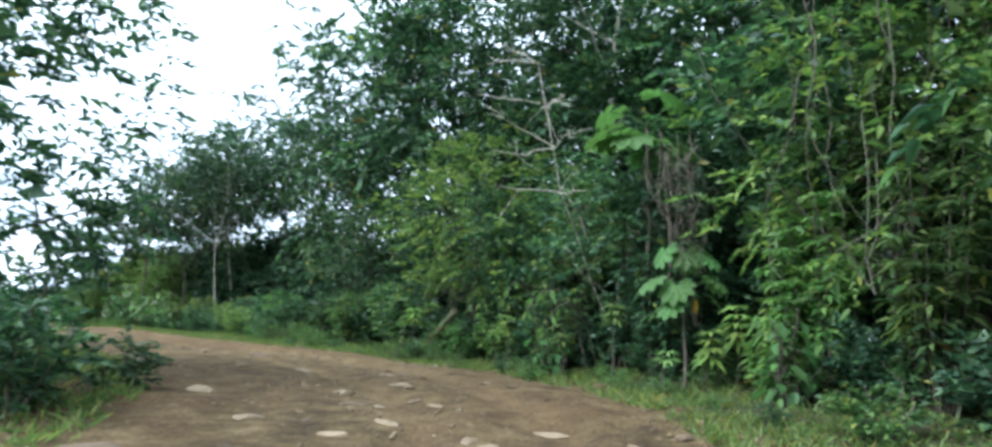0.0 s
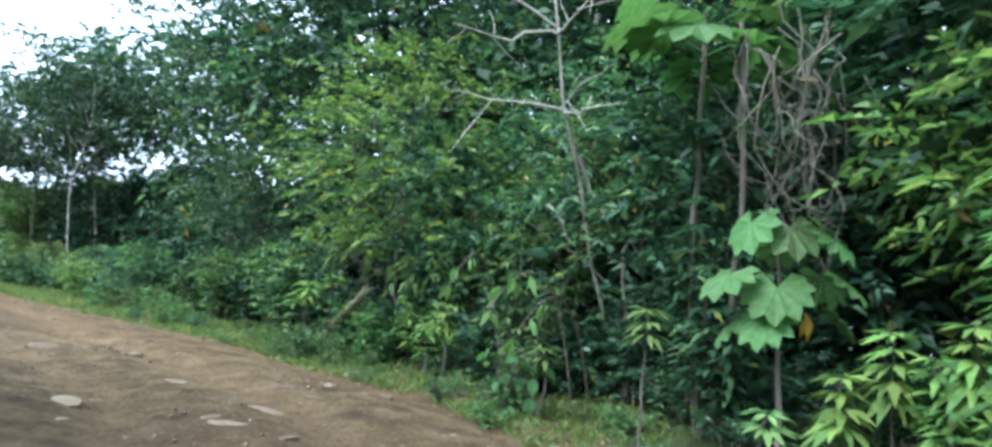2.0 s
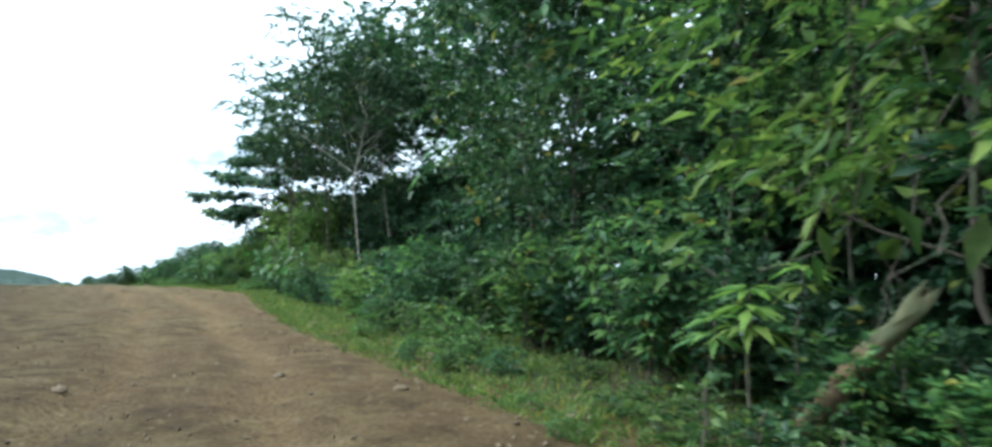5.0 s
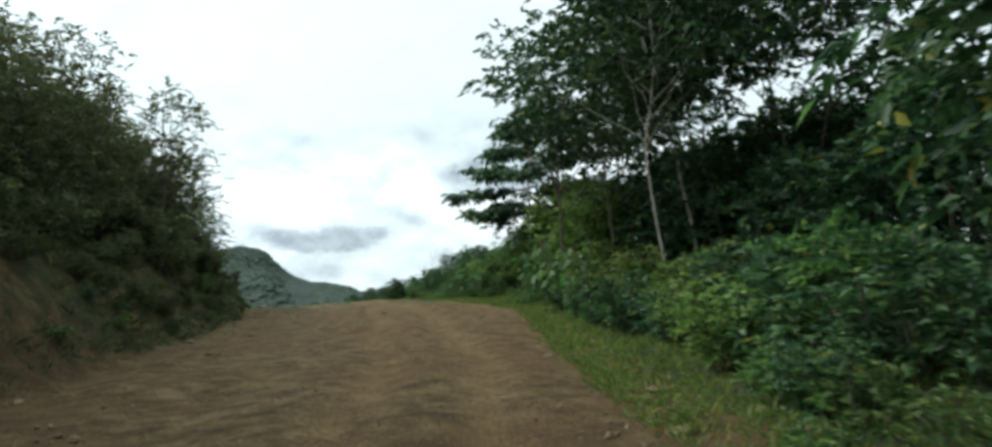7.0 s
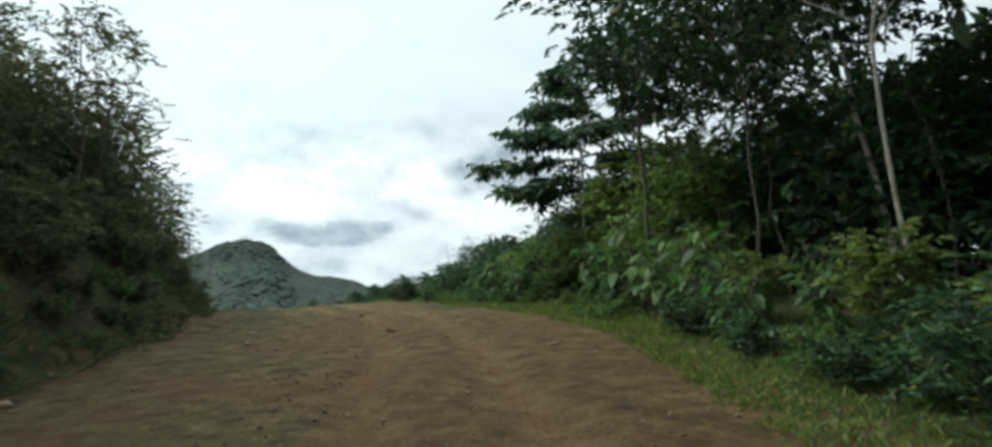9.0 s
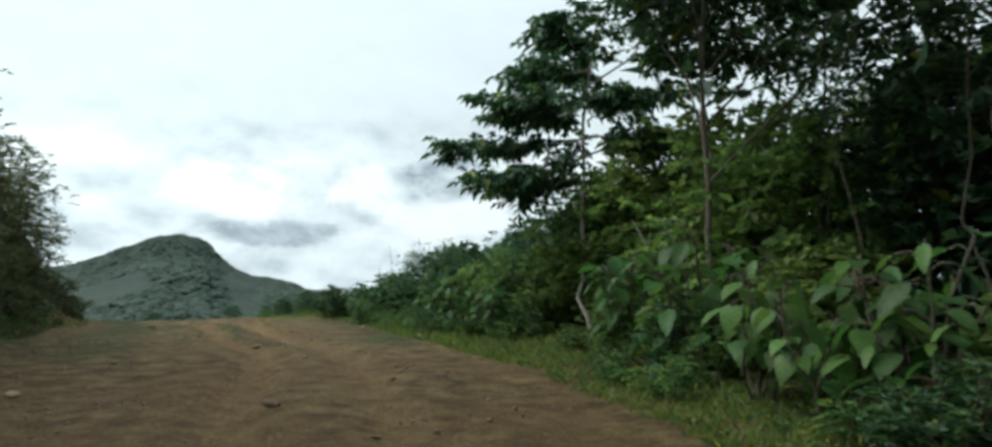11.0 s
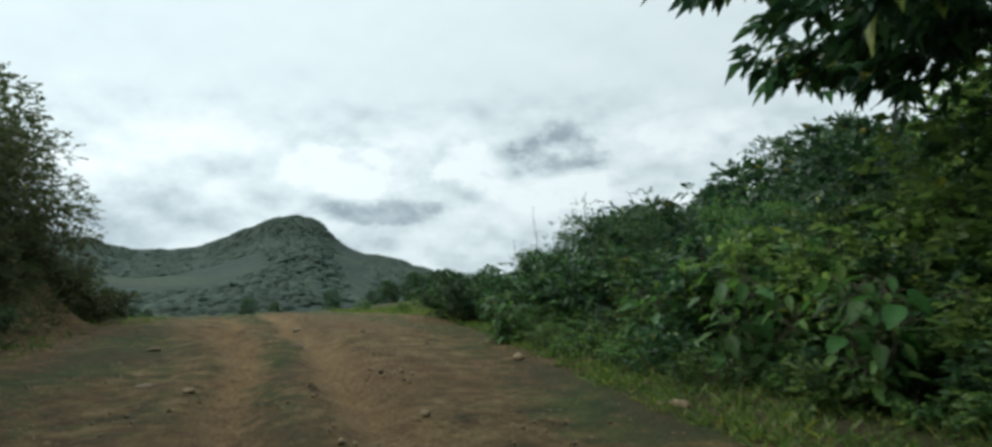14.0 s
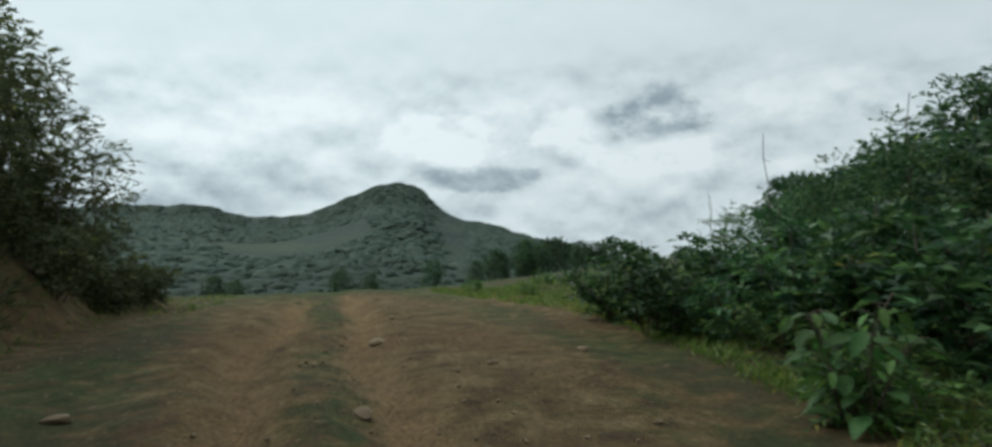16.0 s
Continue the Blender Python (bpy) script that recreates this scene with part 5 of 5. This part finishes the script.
def make_arching_branch(seed, foot, top, end, count, leaf):
    """A thin branch that arches out of the thicket, with long pale leaves hanging from its end."""
    rng = np.random.default_rng(seed)
    ob = empty("arching_branch")
    a, b, c = (np.array(v, float) for v in (foot, top, end))
    t = np.linspace(0, 1, 11)[:, None]
    line = a * (1 - t) ** 2 + (2 * b - (a + c) / 2) * 2 * t * (1 - t) + c * t ** 2
    v, f = tube(line, np.linspace(0.014, 0.004, 11), 5)
    part("stem", mesh_from("stem", v, f, M_BARK, True), ob)
    for k in range(count):
        q = line[10 - k // 2] + rng.normal(0, 0.03, 3)
        d = np.array([rng.normal(0, 0.35), rng.normal(0, 0.35), -1.0])
        v, f = blades(q[None], d[None], rng.normal(0, 1, (1, 3)) + (0, -1.0, 0), leaf * rng.uniform(0.8, 1.2), leaf * 0.42, 0.0, 0.15)
        part("hanging_leaf", mesh_from("hanging_leaf", v, f, M_LIME), ob)
    return tagged(ob, "thin branch arching from the thicket with hanging lime-green leaves", "branch")


make_arching_branch(461, (1.7, 12.9, 0.5), (1.2, 12.4, 1.85), (0.55, 11.75, 1.50), 7, 0.22)
make_arching_branch(462, (1.9, 12.9, 0.5), (1.4, 12.3, 1.65), (0.85, 11.9, 1.25), 6, 0.19)
make_arching_branch(463, (1.0, 13.9, 0.5), (0.6, 13.1, 2.0), (0.18, 12.25, 1.72), 6, 0.18)


def make_dead_branches(x, y):
    """A pale dead sapling with bare forked branches."""
    rng = np.random.default_rng(43)
    ob = empty("dead_sapling")
    line = np.array([(0, 0, -0.2), (-0.3, -0.5, 0.8), (-0.7, -1.1, 1.5), (-1.1, -1.85, 2.3), (-1.36, -2.26, 2.85), (-1.52, -2.45, 3.5), (-1.66, -2.6, 4.1), (-1.8, -2.7, 4.8)]) + rng.normal(0, 0.02, (8, 3))
    v, f = tube(line, np.linspace(0.026, 0.008, 8), 6)
    part("trunk", mesh_from("trunk", v, f, M_PALE, True), ob)
    for k in range(12):
        i = 4 + k % 4
        az = rng.uniform(2.2, 5.2)
        e = line[i] + np.array([math.cos(az), math.sin(az) * 0.6, rng.uniform(-0.1, 0.5)]) * rng.uniform(0.5, 1.2)
        tw = wander(rng, line[i], e, 6, 0.05)
        pieces = [tube(tw, np.linspace(0.013, 0.004, 6), 5)]
        for _ in range(3):
            q = tw[int(rng.integers(2, 5))]
            pieces.append(tube(wander(rng, q, q + rng.normal(0, 0.26, 3), 4, 0.02), np.linspace(0.006, 0.003, 4), 4))
        v, f = joined(pieces)
        part("branch", mesh_from("branch", v, f, M_PALE, True), ob)
    ob.matrix_basis = pose(x, y, on_ground(x, y))
    return tagged(ob, "pale dead sapling with bare forked branches in the thicket", "dead tree")


make_dead_branches(2.4, 13.6)


def make_bare_stem():
    """A thin pale stem without leaves that leans across the foot of the wood."""
    rng = np.random.default_rng(45)
    ob = empty("dead_sapling")
    line = wander(rng, (-18.8, 37.2, 0.75), (-20.45, 37.4, 3.15), 10, 0.03)
    v, f = tube(line, np.linspace(0.030, 0.010, 10), 6)
    part("trunk", mesh_from("trunk", v, f, M_PALE, True), ob)
    for i, away in ((4, (0.15, 0.1, 0.55)), (6, (-0.5, 0.0, 0.1)), (7, (0.1, -0.1, 0.5))):
        v, f = tube(wander(rng, line[i], line[i] + np.array(away), 5, 0.02), np.linspace(0.012, 0.004, 5), 5)
        part("branch", mesh_from("branch", v, f, M_PALE, True), ob)
    return tagged(ob, "thin pale leafless stem leaning across the undergrowth", "dead tree")


make_bare_stem()


def make_log():
    """A rotten trunk that leans out of the thicket, broken off at its upper end."""
    rng = np.random.default_rng(47)
    a, b = np.array([-1.68, 16.44, 0.68]), np.array([-0.95, 16.30, 1.66])
    line = wander(rng, a, b, 14, 0.012)
    r = 0.070 + 0.012 * np.sin(np.arange(14) * 1.7) + rng.normal(0, 0.006, 14) + np.linspace(0.012, -0.012, 14)
    v, f = tube(line, r, 12)
    v = v + rng.normal(0, 0.009, v.shape)
    ring = np.arange(13 * 12, 14 * 12)
    v[ring] += (b - a) / np.linalg.norm(b - a) * rng.uniform(-0.05, 0.10, (12, 1))      # splintered end
    tip = len(v)
    v = np.concatenate((v, [line[-1] - (b - a) * 0.02]))
    cap = np.stack([ring, np.roll(ring, -1), np.full(12, tip)], 1)
    ob = new("leaning_log", mesh_from("leaning_log", v, [f, cap], M_LOG, True))
    return tagged(ob, "rotten brown log leaning out of the roadside thicket", "log")


make_log()
plant("low_shrub", -1.95, 16.1, 0.9, 0, 0)
plant("low_shrub", -1.6, 16.05, 0.8, 200, 1)
plant("shrub", -1.25, 16.6, 0.6, 40, 1)
plant("fern", -1.45, 15.75, 0.8, 70, 0)
plant("shrub", -0.7, 15.7, 0.55, 130, 1)


def make_vines(name, seed, foot, top, count, spread, sag, mat, label):
    """A tangle of thin stems hanging between two heights."""
    rng = np.random.default_rng(seed)
    pieces = []
    for _ in range(count):
        a = np.array(top) + rng.normal(0, 1, 3) * (spread, spread, 0.25)
        b = np.array(foot) + rng.normal(0, 1, 3) * (spread * 0.8, spread * 0.8, 0.35)
        line = wander(rng, a, b, 9, 0.11)
        line[:, 2] -= sag * np.sin(np.linspace(0, np.pi, 9)) * rng.uniform(0, 1)
        r = rng.uniform(0.003, 0.010)
        pieces.append(tube(line, np.linspace(r, r * 0.6, 9), 4))
    v, f = joined(pieces)
    ob = new(name, mesh_from(name, v, f, mat, True))
    return tagged(ob, label, "vines", kind="stuff")


make_vines("dry_vines", 51, (2.78, 10.2, 2.45), (2.72, 10.15, 3.75), 34, 0.20, 0.3, M_TWIG, "tangle of dry brown vines hanging in the thicket")
make_vines("hanging_vines", 52, (-1.2, 16.3, 2.0), (-1.0, 16.2, 4.2), 14, 0.7, 0.5, M_BARK, "thin vines hanging before the dark thicket")
make_vines("hanging_vines", 53, (3.9, 7.6, 1.8), (3.9, 7.6, 4.6), 14, 0.7, 0.5, M_BARK, "thin vines hanging before the dark thicket")


# ---- verges: grass, weeds, stones ----
def make_grass():
    rng = np.random.default_rng(61)
    for side, lo, hi, many in (("right", S_AT[1] + 8, S_AT[16] + 22, 17000), ("left", S_AT[1] + 8, S_AT[8], 3000), ("left", S_AT[16] + 4, S_AT[16] + 24, 900)):
        s = rng.uniform(lo, hi, many)
        k = np.clip(np.searchsorted(S_AT, s) - 1, 0, len(SEG) - 1)
        u = SEG[k] / SEG_LEN[k][:, None]
        edge = np.interp(s, S_AT, RIGHT_EDGE if side == "right" else LEFT_EDGE)
        off = rng.uniform(0, 1, many) ** 1.3 * 3.2 - 0.75
        off = off * (1 + 1.3 * smooth(96, 104, s))
        d = edge + off if side == "right" else edge - off * 1.5
        x = AXIS[k, 0] + u[:, 0] * (s - S_AT[k]) + u[:, 1] * d
        y = AXIS[k, 1] + u[:, 1] * (s - S_AT[k]) - u[:, 0] * d
        z = height(x, y)
        n = 5
        foot = np.repeat(np.stack([x, y, z], 1), n, 0) + rng.normal(0, 1, (many * n, 3)) * (0.06, 0.06, 0)
        D = np.stack([rng.normal(0, 0.55, many * n), rng.normal(0, 0.55, many * n), np.ones(many * n)], 1)
        tall = np.repeat(rng.uniform(0.10, 0.28, many), n) * rng.uniform(0.6, 1.2, many * n)
        v, f = plain_blades(foot - (0, 0, 0.02), D, rng.normal(0, 1, (many * n, 3)), tall, 0.012 + 0.03 * tall, droop=0.35)
        ob = new("verge_grass", mesh_from("verge_grass", v, f, M_GRASS))
        tagged(ob, "short green grass along the edge of the dirt road", "grass", kind="stuff")


def make_bank_grass():
    """Grass tufts clinging to the earth bank, in the haze-toned leaf colour."""
    rng = np.random.default_rng(63)
    many = 5200
    s = rng.uniform(58, 108, many)
    k = np.clip(np.searchsorted(S_AT, s) - 1, 0, len(SEG) - 1)
    u = SEG[k] / SEG_LEN[k][:, None]
    d = -rng.uniform(4.7, 8.2, many)
    x = AXIS[k, 0] + u[:, 0] * (s - S_AT[k]) + u[:, 1] * d
    y = AXIS[k, 1] + u[:, 1] * (s - S_AT[k]) - u[:, 0] * d
    keep = waves(x, y, 1.2, 64) > -0.3
    x, y = x[keep], y[keep]
    n = 6
    foot = np.repeat(np.stack([x, y, height(x, y)], 1), n, 0) + rng.normal(0, 1, (len(x) * n, 3)) * (0.07, 0.07, 0)
    D = np.stack([rng.normal(0, 0.6, len(foot)), rng.normal(0, 0.6, len(foot)), np.ones(len(foot))], 1)
    tall = np.repeat(rng.uniform(0.16, 0.52, len(x)), n) * rng.uniform(0.6, 1.2, len(foot))
    v, f = plain_blades(foot - (0, 0, 0.02), D, rng.normal(0, 1, (len(foot), 3)), tall, 0.012 + 0.03 * tall, droop=0.4)
    ob = new("bank_grass", mesh_from("bank_grass", v, f, M_HAZED))
    tagged(ob, "haze-toned olive grass tufts clinging to the earth bank", "grass", kind="stuff")


make_grass()
make_bank_grass()


def stone_mesh(seed):
    """A flattened, chipped stone about one metre long, sunk a little below its middle."""
    rng = np.random.default_rng(seed)
    bm = bmesh.new()
    bmesh.ops.create_icosphere(bm, subdivisions=2, radius=0.5)
    cuts = unit(rng.normal(0, 1, (9, 3)))
    for v in bm.verts:
        p = np.array(v.co)
        for c in cuts:
            over = p @ c - 0.36
            if over > 0:
                p = p - c * over * 0.85
        v.co = p * (1.0, 0.7, 0.42) + rng.normal(0, 0.008, 3)
    me = bpy.data.meshes.new("stone")
    bm.to_mesh(me); bm.free()
    me.materials.append(M_STONE)
    return me


def scatter_stones():
    rng = np.random.default_rng(67)
    shapes = [stone_mesh(70 + k) for k in range(6)]
    for k in range(190):
        s = rng.uniform(S_AT[2] - 2, S_AT[16] + 14)
        le, re = np.interp(s, S_AT, LEFT_EDGE), np.interp(s, S_AT, RIGHT_EDGE)
        d = rng.uniform(le - 0.2, re + 0.3) if k % 3 else (re + rng.normal(-0.2, 0.35) if k % 2 else le + rng.normal(0.4, 0.5))
        x, y = left_place(s, d)
        size = 0.06 + 0.22 * rng.uniform(0, 1) ** 3
        ob = new("stone", shapes[k % 6])
        ob.matrix_basis = pose(x, y, on_ground(x, y) + size * 0.08, rng.uniform(-8, 8), rng.uniform(-8, 8), rng.uniform(0, 360))
        ob.scale = (size, size, size)
        tagged(ob, "pale loose stone lying on the dirt road", "stone", "loose stones on the road")
    for x, y, size in ((-2.6, 5.2, 0.55), (-2.0, 6.6, 0.42), (-3.0, 7.8, 0.5), (-1.6, 8.4, 0.36), (-1.0, 13.1, 0.26), (-2.9, 11.2, 0.4), (-4.6, 14.2, 0.45), (-8.4, 21.9, 0.3), (-24.0, 35.2, 0.3), (-30.9, 35.2, 0.34)):
        ob = new("stone", shapes[int(size * 100) % 6])
        ob.matrix_basis = pose(x, y, on_ground(x, y) - size * 0.04, 0, 0, x * 77 % 360)
        ob.scale = (size, size, size * 0.7)
        tagged(ob, "flat pale rock half sunk in the dirt road", "stone", "loose stones on the road")
    # rubble of flat plates trodden into the first stretch
    for k in range(95):
        x, y = -0.9 + 1.2 * rng.normal(), rng.uniform(2.2, 13.0)
        if not -3.4 < x < 1.6:
            continue
        size = 0.08 + 0.30 * rng.uniform(0, 1) ** 2.6
        ob = new("stone", shapes[k % 6])
        ob.matrix_basis = pose(x, y, on_ground(x, y) - size * 0.07, rng.uniform(-9, 9), rng.uniform(-6, 6), rng.normal(0, 35))
        ob.scale = (size * rng.uniform(1, 1.7), size, size * 0.55)
        tagged(ob, "flat pale rock half sunk in the dirt road", "stone", "loose stones on the road")
    # gravel too small to pick out
    n = 22000
    s = rng.uniform(S_AT[2] - 2, S_AT[16] + 22, n)
    k = np.clip(np.searchsorted(S_AT, s) - 1, 0, len(SEG) - 1)
    u = SEG[k] / SEG_LEN[k][:, None]
    d = rng.uniform(0, 1, n) * (np.interp(s, S_AT, RIGHT_EDGE) - np.interp(s, S_AT, LEFT_EDGE)) + np.interp(s, S_AT, LEFT_EDGE)
    x = AXIS[k, 0] + u[:, 0] * (s - S_AT[k]) + u[:, 1] * d
    y = AXIS[k, 1] + u[:, 1] * (s - S_AT[k]) - u[:, 0] * d
    drift = np.clip(0.55 + 0.6 * waves(x, y, 1.9, 68), 0.25, 1.2)
    size = (0.007 + 0.042 * rng.uniform(0, 1, n) ** 2.6) * drift
    octa = np.array([(1, 0, 0), (0, 1, 0), (-1, 0, 0), (0, -1, 0), (0, 0, 0.7), (0, 0, -0.6)], float)
    v = np.stack([x, y, height(x, y) + size * 0.25], 1)[:, None] + octa[None] * size[:, None, None] * rng.uniform(0.6, 1.3, (n, 6, 1))
    tri = np.array([(0, 1, 4), (1, 2, 4), (2, 3, 4), (3, 0, 4), (1, 0, 5), (2, 1, 5), (3, 2, 5), (0, 3, 5)])
    f = (np.arange(n)[:, None, None] * 6 + tri[None]).reshape(-1, 3)
    ob = new("gravel", mesh_from("gravel", v.reshape(-1, 3), f, M_GRAVEL))
    tagged(ob, "small pale gravel strewn over the dirt road", "gravel", kind="stuff")


scatter_stones()


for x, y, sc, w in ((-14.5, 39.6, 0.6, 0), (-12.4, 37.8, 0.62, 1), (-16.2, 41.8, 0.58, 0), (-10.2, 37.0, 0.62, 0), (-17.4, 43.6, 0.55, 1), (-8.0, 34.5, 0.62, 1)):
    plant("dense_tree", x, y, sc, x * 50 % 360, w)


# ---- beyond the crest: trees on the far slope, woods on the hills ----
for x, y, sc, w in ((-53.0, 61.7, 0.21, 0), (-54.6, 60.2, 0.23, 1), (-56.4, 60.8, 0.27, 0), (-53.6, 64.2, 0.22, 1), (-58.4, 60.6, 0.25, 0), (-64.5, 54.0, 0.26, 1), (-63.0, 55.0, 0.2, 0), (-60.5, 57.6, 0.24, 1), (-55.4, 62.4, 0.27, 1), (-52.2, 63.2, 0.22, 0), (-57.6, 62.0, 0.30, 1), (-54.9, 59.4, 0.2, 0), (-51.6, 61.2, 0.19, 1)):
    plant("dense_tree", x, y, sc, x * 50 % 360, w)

rng_low = np.random.default_rng(23)
for k in range(22):
    x, y = left_place(rng_low.uniform(S_AT[16] + 3, S_AT[16] + 20), rng_low.uniform(3.6, 8.5))
    plant(("low_shrub", "fern")[k % 2], x, y, rng_low.uniform(0.35, 0.75), k * 57 % 360, k)


def far_woods(name, seed, count, pick, tall, label):
    """Distant treetops, each a small uneven dome sunk into its neighbours, joined."""
    rng = np.random.default_rng(seed)
    x, y = pick(rng, count)
    n, sides = len(x), 6
    h = tall[0] + (tall[1] - tall[0]) * rng.uniform(0, 1, n) ** 2.2
    wide = h * rng.uniform(1.4, 2.6, n)
    a = np.arange(sides) * 2 * np.pi / sides + rng.uniform(0, 6.28, (n, 1))
    rings = []
    for z, r, twist in ((-0.2, 1.0, 0), (0.62, 0.72, 0.5)):
        rr = wide[:, None] * r * rng.uniform(0.5, 1.5, (n, sides))
        rings.append(np.stack([x[:, None] + rr * np.cos(a + twist), y[:, None] + rr * np.sin(a + twist), h[:, None] * (z + rng.normal(0, 0.16, (n, sides)))], -1))
    top = np.stack([x, y, h], -1)[:, None] + rng.normal(0, 0.25, (n, 1, 3))
    v = np.concatenate(rings + [top], 1)
    v[:, :, 2] += height(x, y)[:, None]
    j = np.arange(sides)
    k = (j + 1) % sides
    quads = np.concatenate([np.stack([j + o, k + o, k + o + sides, j + o + sides], 1) for o in (0,)])
    tris = np.stack([j + sides, k + sides, np.full(sides, 2 * sides)], 1)
    base = np.arange(n)[:, None, None] * (2 * sides + 1)
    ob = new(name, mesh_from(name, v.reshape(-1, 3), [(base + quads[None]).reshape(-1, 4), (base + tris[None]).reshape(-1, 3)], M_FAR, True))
    tagged(ob, label, "woods", kind="stuff")


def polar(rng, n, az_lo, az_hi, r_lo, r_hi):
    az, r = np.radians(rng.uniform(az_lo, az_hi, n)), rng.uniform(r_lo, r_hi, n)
    return LAST_EYE[0] - np.sin(az) * r, LAST_EYE[1] + np.cos(az) * r


def wooded(rng, n, az_lo, az_hi, r_lo, r_hi, cover):
    """Places on the far land, in patches of wood with pasture left between."""
    x, y = polar(rng, n, az_lo, az_hi, r_lo, r_hi)
    keep = waves(x, y, 0.03, 91) + 0.5 * waves(x, y, 0.09, 92) > cover
    return x[keep], y[keep]


far_woods("ridge_woods", 81, 19000, lambda g, n: wooded(g, n, 32, 94, 420, 725, -0.5), (0.5, 1.7), "haze-toned grey-green woods covering the far hill")
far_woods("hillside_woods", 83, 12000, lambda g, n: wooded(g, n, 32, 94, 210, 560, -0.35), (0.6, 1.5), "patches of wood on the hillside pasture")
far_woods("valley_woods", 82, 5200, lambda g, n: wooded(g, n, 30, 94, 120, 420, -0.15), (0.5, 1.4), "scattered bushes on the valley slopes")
